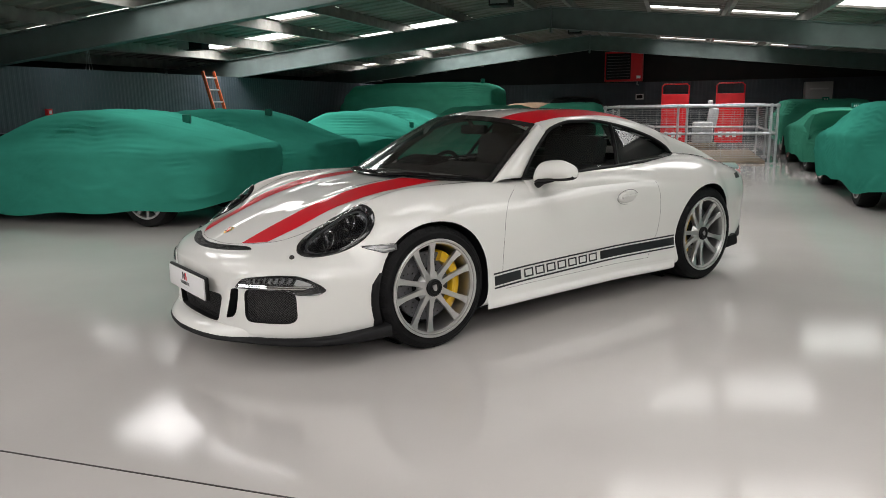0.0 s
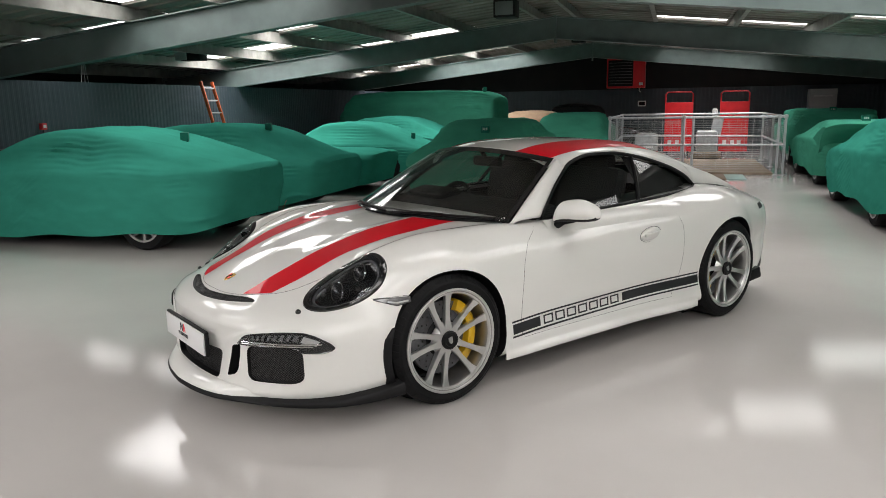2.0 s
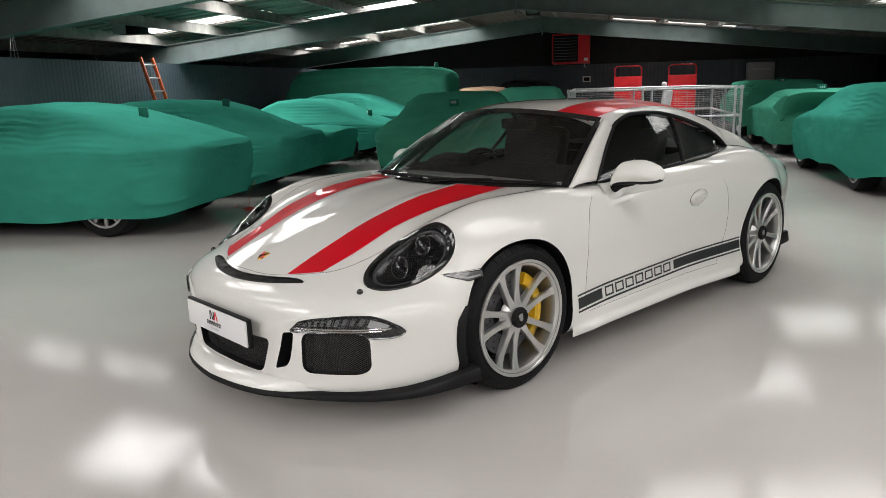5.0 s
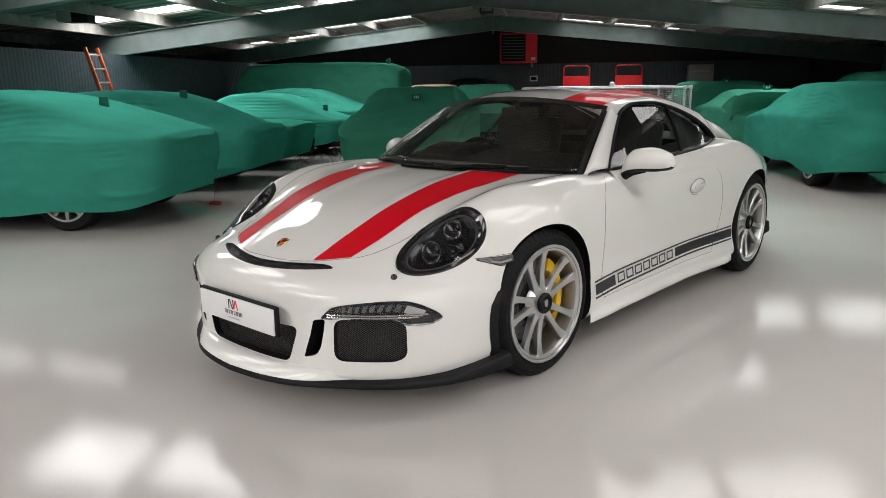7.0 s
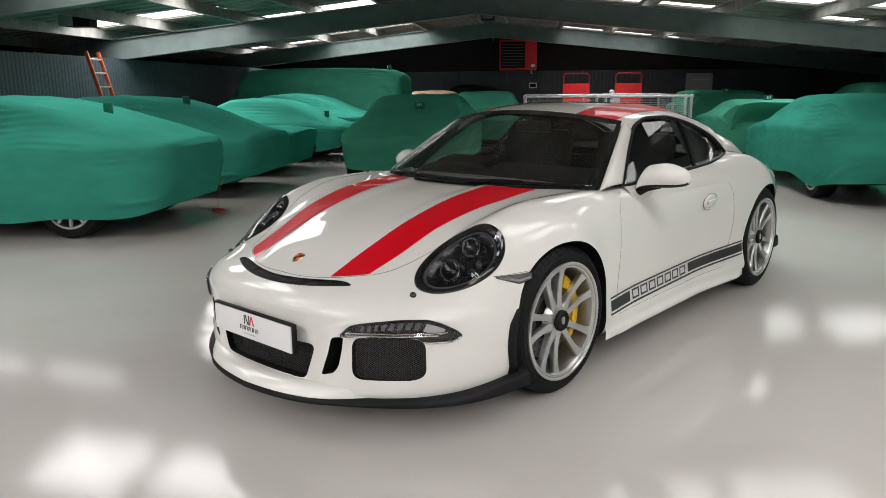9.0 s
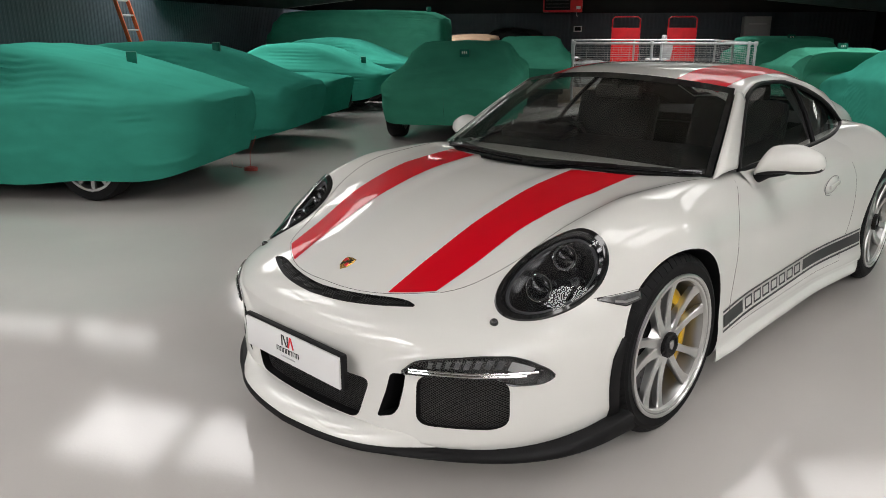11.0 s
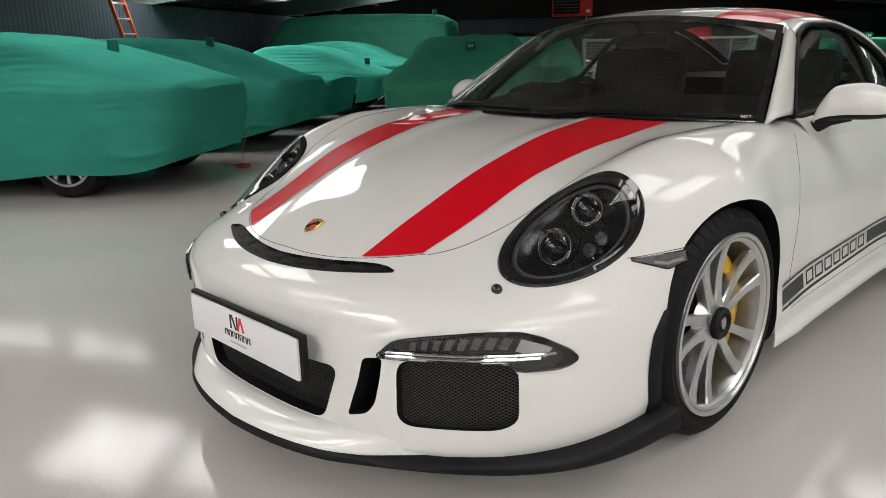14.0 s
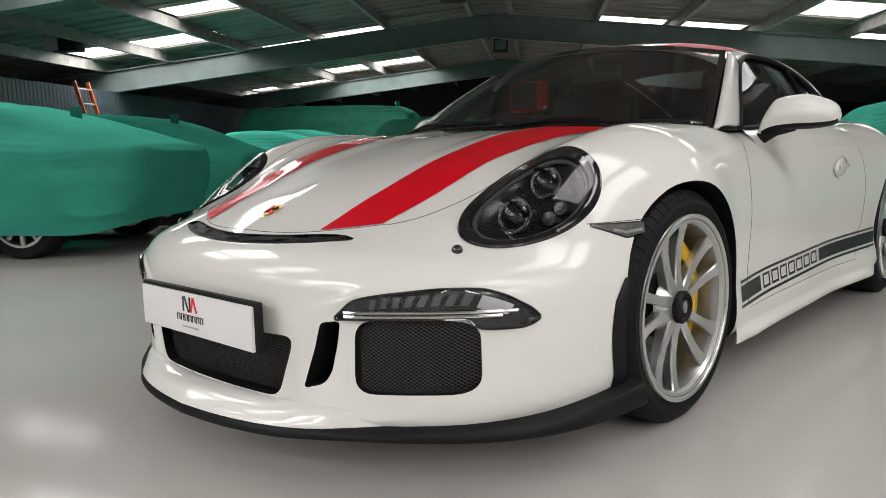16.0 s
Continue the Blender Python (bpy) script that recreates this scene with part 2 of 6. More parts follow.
add_folds(COVER), add_folds(COVER_DARK)
PIT_OPENING = material("pit_opening_brown", (0.10, 0.065, 0.035), 0.6, vary=0.3, scale=9, stretch=(1, 8, 1))
PIT_EDGE = material("dull_teal_paint", (0.16, 0.24, 0.22), 0.5, vary=0.15, scale=6)
TAG = material("dark_green_tag_card", (0.01, 0.15, 0.105), 0.6, spec=0.2)
TAG_INK = material("pale_tag_print", (0.6, 0.65, 0.6), 0.5)
ORANGE = material("orange_ladder_fibreglass", (0.50, 0.085, 0.02), 0.5, vary=0.15, scale=10)
ALU = material("dull_aluminium", (0.5, 0.5, 0.5), 0.4, metal=0.8, vary=0.1)
GALV = material("galvanised_tube", (0.46, 0.48, 0.50), 0.42, metal=0.3, vary=0.2, scale=12)
RED_METAL = material("red_powder_coat", (0.72, 0.012, 0.020), 0.4, vary=0.08, scale=6)
GREY_CABINET = material("grey_enamel", (0.33, 0.34, 0.34), 0.45, vary=0.05, scale=4)
WRAP = material("clear_plastic_wrap", (0.40, 0.41, 0.41), 0.25, vary=0.2, scale=9, bump=0.6, bump_scale=14)
TAN = material("tan_soft_top", (0.32, 0.22, 0.14), 0.8, vary=0.1)
PINK_CABLE = material("pink_cable", (0.5, 0.09, 0.08), 0.5)
WOOD = material("timber_boards", (0.22, 0.17, 0.12), 0.6, vary=0.25, scale=6, stretch=(1, 8, 1))

# ---- mesh helpers ----


def mesh_of(name, verts, faces, mat, smooth=True, angle=40):
    me = bpy.data.meshes.new(name)
    me.from_pydata([tuple(map(float, v)) for v in verts], [], [tuple(f) for f in faces])
    me.validate()
    me.materials.append(mat)
    if smooth:
        me.shade_smooth()
        me.set_sharp_from_angle(angle=radians(angle))
    return me


def from_bm(name, bm, mat, smooth=True, angle=35):
    bmesh.ops.recalc_face_normals(bm, faces=bm.faces[:])
    me = bpy.data.meshes.new(name)
    bm.to_mesh(me)
    bm.free()
    me.materials.append(mat)
    if smooth:
        me.shade_smooth()
        me.set_sharp_from_angle(angle=radians(angle))
    return me


def part(name, data, mat, parent, label="", m=None, angle=35):
    """One mesh object under a thing or under a part."""
    me = from_bm(name, data, mat, angle=angle) if isinstance(data, bmesh.types.BMesh) else data
    ob = new(name, me)
    ob.parent = parent
    if m is not None:
        ob.matrix_basis = m
    if label:
        ob["label"] = label
    return ob


def thing(name, label, category, m=None, group="", kind="", data=None):
    ob = new(name, data)
    if m is not None:
        ob.matrix_basis = m
    return tagged(ob, label, category, group, kind)


def box(bm, c, s, bevel=0.0, m=None, seg=2):
    r = bmesh.ops.create_cube(bm, size=1.0)
    vs = r["verts"]
    for v in vs:
        v.co = Vector((v.co.x * s[0] + c[0], v.co.y * s[1] + c[1], v.co.z * s[2] + c[2]))
    if bevel:
        es = list({e for v in vs for e in v.link_edges})
        r = bmesh.ops.bevel(bm, geom=es, offset=bevel, segments=seg, affect="EDGES", profile=0.6)
        vs = list({v for f in r["faces"] for v in f.verts} | {v for v in vs if v.is_valid})
    if m is not None:
        bmesh.ops.transform(bm, matrix=m, verts=vs)
    return vs


def boxed(c, s, bevel=0.0, m=None):
    bm = bmesh.new()
    box(bm, c, s, bevel, m)
    return bm


def tube(bm, points, r, seg=8, closed=False, caps=True):
    """A round tube along a polyline."""
    pts = [Vector(p) for p in points]
    n = len(pts)
    rings, up = [], None
    for i, p in enumerate(pts):
        a = pts[(i - 1) % n] if closed or i else pts[0]
        b = pts[(i + 1) % n] if closed or i < n - 1 else pts[-1]
        d = (b - a).normalized()
        if up is None:
            up = d.orthogonal().normalized()
        up = (up - d * up.dot(d)).normalized()
        side = d.cross(up)
        rad = r[i] if isinstance(r, (list, tuple)) else r
        rings.append([bm.verts.new(p + rad * (math.cos(k * 2 * math.pi / seg) * up + math.sin(k * 2 * math.pi / seg) * side)) for k in range(seg)])
    for i in range(n if closed else n - 1):
        q, w = rings[i], rings[(i + 1) % n]
        for k in range(seg):
            bm.faces.new((q[k], q[(k + 1) % seg], w[(k + 1) % seg], w[k]))
    if caps and not closed:
        bm.faces.new(rings[0][::-1]), bm.faces.new(rings[-1])
    return rings


def tubed(points, r, seg=8, closed=False):
    bm = bmesh.new()
    tube(bm, points, r, seg, closed)
    return bm


def lathe(profile, seg=48, axis="x"):
    """A ring of revolution about the x axis from (x, radius) pairs, closed on itself."""
    verts, faces, n = [], [], len(profile)
    for k in range(seg):
        a = 2 * math.pi * k / seg
        for x, r in profile:
            verts.append((x, r * math.cos(a), r * math.sin(a)))
    for k in range(seg):
        for i in range(n):
            j, q = (i + 1) % n, (k + 1) % seg
            faces.append((k * n + i, k * n + j, q * n + j, q * n + i))
    return verts, faces


def grid_mesh(fn, nu, nv, flip=False):
    """Verts and faces of a patch fn(a, b), a and b from 0 to 1."""
    verts = [fn(i / nu, j / nv) for i in range(nu + 1) for j in range(nv + 1)]
    faces = []
    for i in range(nu):
        for j in range(nv):
            q = (i * (nv + 1) + j, (i + 1) * (nv + 1) + j, (i + 1) * (nv + 1) + j + 1, i * (nv + 1) + j + 1)
            faces.append(q[::-1] if flip else q)
    return verts, faces


def thick(ob, t, offset=-1.0):
    """Gives a sheet a thickness, inwards from its face away from the cabin's middle."""
    me = ob.data
    out = sum((p.normal.dot(p.center - Vector((0, 1.4, 0.6))) for p in me.polygons), 0.0)
    if out < 0:
        me.flip_normals()
    mod = ob.modifiers.new("thickness", "SOLIDIFY")
    mod.thickness, mod.offset = t, offset
    return ob


def interp(x, xs, ys):
    """Smooth monotone-like cubic through the points."""
    n = len(xs)
    if x <= xs[0]:
        return ys[0]
    if x >= xs[-1]:
        return ys[-1]
    i = max(k for k in range(n - 1) if xs[k] <= x)
    h = [xs[k + 1] - xs[k] for k in range(n - 1)]
    d = [(ys[k + 1] - ys[k]) / h[k] for k in range(n - 1)]

    def slope(k):
        if k == 0:
            return d[0]
        if k == n - 1:
            return d[-1]
        if d[k - 1] * d[k] <= 0:
            return 0.0
        w1, w2 = 2 * h[k] + h[k - 1], h[k] + 2 * h[k - 1]
        return (w1 + w2) / (w1 / d[k - 1] + w2 / d[k])

    t = (x - xs[i]) / h[i]
    m0, m1 = slope(i) * h[i], slope(i + 1) * h[i]
    return (2 * t**3 - 3 * t**2 + 1) * ys[i] + (t**3 - 2 * t**2 + t) * m0 + (-2 * t**3 + 3 * t**2) * ys[i + 1] + (t**3 - t**2) * m1


def catmull(pts, per):
    """Points on a centripetal Catmull-Rom curve, per samples a span."""
    p = [Vector(q) for q in pts]
    p = [2 * p[0] - p[1]] + p + [2 * p[-1] - p[-2]]
    out = []
    for i in range(1, len(p) - 2):
        t = [0.0]
        for k in range(3):
            t.append(t[-1] + max((p[i + k] - p[i + k - 1]).length, 1e-4) ** 0.5)
        for s in range(per):
            x = t[1] + (t[2] - t[1]) * s / per
            a1 = (t[1] - x) / (t[1] - t[0]) * p[i - 1] + (x - t[0]) / (t[1] - t[0]) * p[i]
            a2 = (t[2] - x) / (t[2] - t[1]) * p[i] + (x - t[1]) / (t[2] - t[1]) * p[i + 1]
            a3 = (t[3] - x) / (t[3] - t[2]) * p[i + 1] + (x - t[2]) / (t[3] - t[2]) * p[i + 2]
            b1 = (t[2] - x) / (t[2] - t[0]) * a1 + (x - t[0]) / (t[2] - t[0]) * a2
            b2 = (t[3] - x) / (t[3] - t[1]) * a2 + (x - t[1]) / (t[3] - t[1]) * a3
            out.append((t[2] - x) / (t[2] - t[1]) * b1 + (x - t[1]) / (t[2] - t[1]) * b2)
    out.append(p[-2])
    return out

# ---- structure ----
U0, U1, V0, V1 = -9.8, 9.8, -11.0, 23.0


def structure(name, label, data, m=None, category="structure"):
    ob = new(name, data)
    ob.matrix_basis = m if m is not None else B.copy()
    return tagged(ob, label, category, kind="structure")


bm = boxed(((U0 + U1) / 2, (V0 + V1) / 2, -0.1), (U1 - U0 + 0.4, V1 - V0 + 0.4, 0.2))
structure("floor", "glossy pale grey epoxy showroom floor", from_bm("floor", bm, FLOOR, False), category="floor")

bm = boxed((-0.9, -2.105, 0.0012), (17.6, 0.007, 0.0024))
box(bm, (-0.9, 10.2, 0.0012), (5.0, 0.011, 0.0024))
structure("floor_joint", "thin dark sawn joint across the epoxy floor", from_bm("floor_joint", bm, JOINT, False), category="joint")


def corrugated(along, height, pitch=0.15, depth=0.007, thickness=0.03):
    """A ribbed wall sheet along x, standing at y = 0 and facing -y."""
    verts, faces, xs, x = [], [], [], 0.0
    while x < along:
        xs += [(x, 0.0), (x + pitch * 0.42, 0.0), (x + pitch * 0.52, -depth), (x + pitch * 0.90, -depth)]
        x += pitch
    xs.append((along, 0.0))
    xs = [(min(a, along), b) for a, b in xs]
    for x, y in xs:
        verts += [(x, y, 0), (x, y, height), (x, thickness, height), (x, thickness, 0)]
    for i in range(len(xs) - 1):
        a, b = 4 * i, 4 * i + 4
        faces += [(a, b, b + 1, a + 1), (a + 1, b + 1, b + 2, a + 2), (a + 2, b + 2, b + 3, a + 3)]
    return verts, faces


# partition along the row of covered cars, with the dark void behind and above it
structure("wall_west", "low dark slate ribbed metal partition wall", mesh_of("wall_west", *corrugated(V1 - V0, 1.97, 0.095, 0.004), CLADDING, angle=20), at(-7.5, V0, 0, 90), "wall")
structure("wall_north", "dark slate ribbed metal end wall", mesh_of("wall_north", *corrugated(U1 - U0, 1.93, 0.13), CLADDING, angle=20), at(U0, 22.8, 0), "wall")
# near-black walls: the darkness of the unlit void is put into their colour
structure("wall_north_upper", "black wall standing in for the dark above the ribbed cladding", from_bm("gable", boxed((0, 22.98, 1.6), (U1 - U0, 0.2, 3.6)), BLACK_WALL, False), category="wall")
structure("wall_west_outer", "black wall standing in for the dark void behind the partition", from_bm("outer", boxed((U0 - 0.1, (V0 + V1) / 2, 1.6), (0.2, V1 - V0 + 0.4, 3.6)), BLACK_WALL, False), category="wall")
structure("wall_east", "black side wall standing in for the dark beyond the cars", from_bm("east", boxed((U1 + 0.1, (V1 + 4) / 2, 1.6), (0.2, V1 - 4 + 0.4, 3.6)), BLACK_WALL, False), category="wall")
# two unseen walls, added pale to throw light back on the car
structure("wall_east_near", "unseen side wall, pale to bounce light on the car", from_bm("east_near", boxed((U1 + 0.1, (V0 + 3.8) / 2, 1.6), (0.2, 3.8 - V0, 3.6)), BOUNCE_WALL, False), category="wall")
structure("wall_south", "unseen end wall, pale to bounce light on the car", from_bm("south", boxed((0, V0 - 0.1, 1.7), (U1 - U0, 0.2, 3.8)), BOUNCE_WALL, False), category="wall")


def ceiling_mesh():
    verts, faces = [], []
    bays = sorted(PURLINS_L + [RIDGE, U0] + PURLINS_R + [U1])
    rib = [(0.0, 0.0), (0.025, -0.022), (0.06, -0.022), (0.085, 0.0)]
    for a, b in zip(bays, bays[1:]):
        mid = (a + b) / 2
        holes = sorted((v0, v1) for u0, u1, v0, v1 in ROOFLIGHTS if a < (u0 + u1) / 2 < b)
        spans, v = [], V0
        for h0, h1 in holes:
            spans.append((v, h0))
            v = h1
        spans.append((v, V1))
        for s0, s1 in spans:
            prof, v = [(s0, 0.0)], math.ceil(s0 / 0.34) * 0.34
            while v + 0.09 < s1:
                prof += [(v + d, z) for d, z in rib if v + d > s0 + 0.002]
                v += 0.34
            prof.append((s1, 0.0))
            n = len(verts)
            for v, z in prof:
                verts += [(a, v, roof_z(a) + z), (b, v, roof_z(b) + z), (b, v, roof_z(b) + 0.12), (a, v, roof_z(a) + 0.12)]
            for i in range(len(prof) - 1):
                p, q = n + 4 * i, n + 4 * i + 4
                faces += [(p, q, q + 1, p + 1), (p + 2, q + 2, q + 3, p + 3)]
            faces += [(n, n + 1, n + 2, n + 3)]
            p = len(verts) - 4
            faces += [(p + 3, p + 2, p + 1, p)]
    return verts, faces


structure("ceiling", "ribbed grey-green metal roof lining with daylight openings", mesh_of("ceiling", *ceiling_mesh(), ROOF_SHEET, angle=20), category="ceiling")

# glowing sheets fill the added openings too; emission replaces daylight
for u0, u1, v0, v1 in ROOFLIGHTS:
    um = (u0 + u1) / 2
    tilt = math.degrees(math.atan(SLOPE)) * (1 if um > RIDGE else -1)
    sheet = new("rooflight", from_bm("rooflight", boxed((0, 0, 0), (u1 - u0 + 0.14, v1 - v0 - 0.006, 0.006)), ROOFLIGHT, False))
    sheet.matrix_basis = at(um, (v0 + v1) / 2, roof_z(um) + 0.034) @ pose(0, 0, 0, 0, tilt, 0)
    tagged(sheet, "translucent rooflight sheet glowing in place of daylight", "rooflight", "rooflights", "structure")


def i_beam(length, depth=0.40, width=0.17, web=0.012, flange=0.016):
    """An I-section along +x, top at z = 0."""
    bm = bmesh.new()
    box(bm, (length / 2, 0, -flange / 2), (length, width, flange))
    box(bm, (length / 2, 0, -depth / 2), (length, web, depth - 2 * flange))
    box(bm, (length / 2, 0, -depth + flange / 2), (length, width, flange))
    return bm


FRAMES = [-8.2, -1.95, 4.35, 10.55, 17.1]
lean = math.degrees(math.atan(SLOPE))
rafter_r = from_bm("rafter", i_beam((U1 - RIDGE) / math.cos(radians(lean))), STEEL_PAINT, False)
rafter_l = from_bm("rafter", i_beam((RIDGE - U0) / math.cos(radians(lean))), STEEL_PAINT, False)
for v in FRAMES:
    fr = thing("portal_frame", "green-grey painted steel portal frame under the roof", "beam", at(RIDGE, v, ROOF_Z - 0.19), group="portal frames", kind="structure")
    part("rafter", rafter_r, STEEL_PAINT, fr, m=pose(0.006, 0, 0, 0, lean, 0))
    part("rafter", rafter_l, STEEL_PAINT, fr, m=pose(-0.006, 0, 0, 0, -lean, 0) @ pose(0, 0, 0, 0, 0, 180))
    part("apex_plate", boxed((0, 0, -0.235), (0.03, 0.19, 0.50), 0.004), STEEL_PAINT, fr)
    part("column", boxed((-9.0, 0, -1.6), (0.2, 0.2, 2.9), 0.004), STEEL_PAINT, fr)
    part("column", boxed((10.24, 0, -1.6), (0.2, 0.2, 2.9), 0.004), STEEL_PAINT, fr)
for u in PURLINS_L + PURLINS_R + [RIDGE - 0.35, RIDGE + 0.35, -9.1, 8.1]:
    bm = bmesh.new()
    box(bm, (0, (V0 + V1) / 2, -0.095), (0.006, V1 - V0, 0.185))
    box(bm, (0.033, (V0 + V1) / 2, -0.187), (0.07, V1 - V0, 0.006))
    box(bm, (-0.033, (V0 + V1) / 2, -0.003), (0.07, V1 - V0, 0.006))
    ob = new("purlin", from_bm("purlin", bm, PURLIN_PAINT, False))
    ob.matrix_basis = at(u, 0, roof_z(u) - 0.004)
    tagged(ob, "pale galvanised steel roof purlin", "purlin", "purlins", "structure")


def ridge_unit(u, v, size):
    """A dark box on two straps below the ridge."""
    z = roof_z(u)
    t = thing("ceiling_unit", "dark box unit strapped up below the roof ridge", "ceiling unit", at(u, v, z - 0.44), group="units below the ridge")
    part("casing", boxed((0, 0, 0.13), (size, size, 0.26), 0.012), BLACK_PLASTIC, t)
    part("grille_plate", boxed((0, -size / 2 - 0.004, 0.13), (size - 0.06, 0.008, 0.20), 0.003), STEEL_PAINT, t)
    for x in (-size * 0.36, size * 0.36):
        part("strap", boxed((x, 0, 0.345), (0.03, 0.004, 0.18)), STEEL_PAINT, t)


ridge_unit(-0.85, 7.8, 0.34)
ridge_unit(-0.45, 13.67, 0.30)

# ---- covered cars ----


def cover_mesh(name, length, width, nose, cowl, roof, tail, hem=0.27, cab=(0.36, 0.47, 0.68, 0.92), seed=0, cab_w=0.66, mat=None, n_end=7.0, lift=0.16, pleat=0.015):
    """A stretch cover over a car, its nose at +x: heights of the nose, cowl, roof and tail; cab holds where the cowl, roof and tail start."""
    verts, faces, ns = [], [], 110
    xs = [0.0, 0.06, cab[0], cab[1], (cab[1] + cab[2]) / 2, cab[2], cab[3], (cab[3] + 1.0) / 2, 1.0]
    zc = [nose * 0.90, nose, cowl, roof * 0.975, roof, roof * 0.975, tail * 1.02, tail, tail * 0.93]
    zs = [nose * 0.86, nose * 0.95, cowl * 0.93, cowl * 0.98, cowl, cowl, tail * 0.97, tail * 0.95, tail * 0.88]
    wc = [0.86, 0.86, 0.80, cab_w, cab_w * 0.97, cab_w, 0.78, 0.84, 0.84]
    for i in range(ns + 1):
        s = 0.5 - 0.5 * math.cos(math.pi * i / ns)
        e = (1 - abs(2 * s - 1) ** n_end) ** (1 / n_end) if 0 < i < ns else 0.0
        w = width / 2 * max(e, 0.001)
        z1, z2, k = interp(s, xs, zs), interp(s, xs, zc), interp(s, xs, wc)
        wave = hem + lift * max(0.0, (abs(2 * s - 1) - 0.62) / 0.38) ** 1.6 + 0.035 * math.sin(9 * s + seed) + 0.02 * math.sin(23 * s + 2 * seed)
        half = catmull([(w * 0.985, wave, 0), (w * 1.0, 0.42, 0), (w * 0.998, z1 * 0.80, 0), (w * 0.988, z1 * 0.93, 0), (w * 0.945, z1 * 0.988, 0), (w * (0.45 * 0.95 + 0.55 * k), z1 + (z2 - z1) * 0.42, 0), (w * k, z2 * 0.985, 0), (w * k * 0.5, z2 * 1.004, 0), (0, z2 * 1.01, 0)], 13)
        x0 = length * (0.5 - s)
        for side in (1, -1):
            row = half if side == 1 else half[-2::-1]
            for p in row:
                tuck = max(0.0, min(1.0, (0.60 - p.y) / 0.40))
                x = x0 * (1 - 0.055 * tuck * abs(2 * s - 1) ** 5)
                q = Vector((x, side * p.x * (1 - 0.03 * tuck), p.y))
                d = noise.noise(Vector((x * 1.3, q.y * 1.3, q.z * 1.7 + seed * 7))) * (0.022 + 0.018 * min(1.0, max(0.0, (s - 0.78) / 0.1))) + noise.noise(Vector((x * 4 + seed, q.y * 4, q.z * 7))) * 0.007
                fold = noise.noise(Vector((x * 1.5 + 3 * seed, q.y * 1.5 + q.z * 1.2, q.z * 2.6)))
                where = noise.noise(Vector((x * 0.9 - seed, q.y * 0.9, q.z * 1.1 + 5)))
                d += 0.020 * max(0.0, 1 - abs(fold) * 8) * min(1.0, max(0.0, where * 3.5 + 0.25))
                # bunched pleats at the side glass and by the tail corners
                for s0, ds, z0, dz, size in ((cab[2] - 0.04, 0.10, 0.5 * (cowl + roof) - 0.02, 0.12, pleat), (0.90, 0.030, tail * 0.80, 0.10, 0.009), (cab[2] + 0.14, 0.06, tail * 0.98, 0.07, 0.009)):
                    g = math.exp(-((s - s0) / ds) ** 2 - ((q.z - z0) / dz) ** 2)
                    if g > 0.02 and p.x > 0.35:
                        bend = 2.2 * noise.noise(Vector((x * 2.2, side * 3.0, seed)))
                        d += size * g * math.sin(q.z * 105 + 7 * (s - s0) + 2 * bend + seed) * (0.7 + noise.noise(Vector((x * 5, q.z * 9, seed))))
                out = Vector((0, side * (0.5 + p.x), 0.4 * p.y)).normalized()
                verts.append(q + out * d * min(1.0, 4 * e))
    m = len(half) * 2 - 1
    for i in range(ns):
        for j in range(m - 1):
            faces.append((i * m + j, i * m + j + 1, (i + 1) * m + j + 1, (i + 1) * m + j))
    return mesh_of(name, verts, faces, mat or COVER, angle=75)


def plain_wheel(r=0.33, w=0.22, spokes=10):
    """A road wheel on the x axis: its tyre and rim meshes."""
    prof = [(-w / 2, r * 0.70), (-w / 2, r * 0.93), (-w / 2 + 0.025, r * 0.99), (0, r), (w / 2 - 0.025, r * 0.99), (w / 2, r * 0.93), (w / 2, r * 0.70)]
    tyre = mesh_of("tyre", *lathe(prof, 40), RUBBER)
    bm = bmesh.new()
    vs, fs = lathe([(-w / 2 + 0.01, r * 0.66), (-w / 2 + 0.01, r * 0.72), (w / 2 + 0.004, r * 0.72), (w / 2 + 0.004, r * 0.66)], 40)
    bv = [bm.verts.new(v) for v in vs]
    for f in fs:
        bm.faces.new([bv[i] for i in f])
    for k in range(spokes):
        box(bm, (w / 2 - 0.03, 0, r * 0.38), (0.03, 0.035, r * 0.62), 0.004, pose(0, 0, 0, 360 * k / spokes, 0, 0), 1)
    box(bm, (w / 2 - 0.03, 0, 0), (0.04, 0.11, 0.11), 0.02)
    return tyre, from_bm("rim", bm, ALLOY)


TYRE_ME, RIM_ME = plain_wheel()


def covered_car(m, mesh, label, wheels=(), tag_at=None, tag_turn=0.0, underbody=None):
    """wheels: (x, y) of hubs; tag_at: where the card sits."""
    car = thing("covered_car", label, "car", m, "covered cars")
    part("cover", mesh, COVER, car)
    for x, y in wheels:
        w = part("wheel", TYRE_ME, RUBBER, car, "black tyre below the cover", pose(x, y, 0.33, 0, 0, 90 if y > 0 else -90))
        part("rim", RIM_ME, ALLOY, w)
    if underbody:
        l, w = underbody[0] - 0.9, underbody[1]
        part("underbody", boxed((0, 0, 0.30), (l, w, 0.24), 0.05), BLACK_PLASTIC, car, "dark underside of the car")
    if tag_at:
        t = part("tag", boxed((0, 0, 0.055), (0.14, 0.09, 0.12), 0.008), TAG, car, "dark green number card on the cover", pose(*tag_at, 0, 0, tag_turn))
        bm = bmesh.new()
        for k in range(3):
            box(bm, (-0.03 + 0.03 * k, -0.046, 0.07), (0.012, 0.003, 0.038))
        part("number_bars", bm, TAG_INK, t, "pale bars of print")
    return car


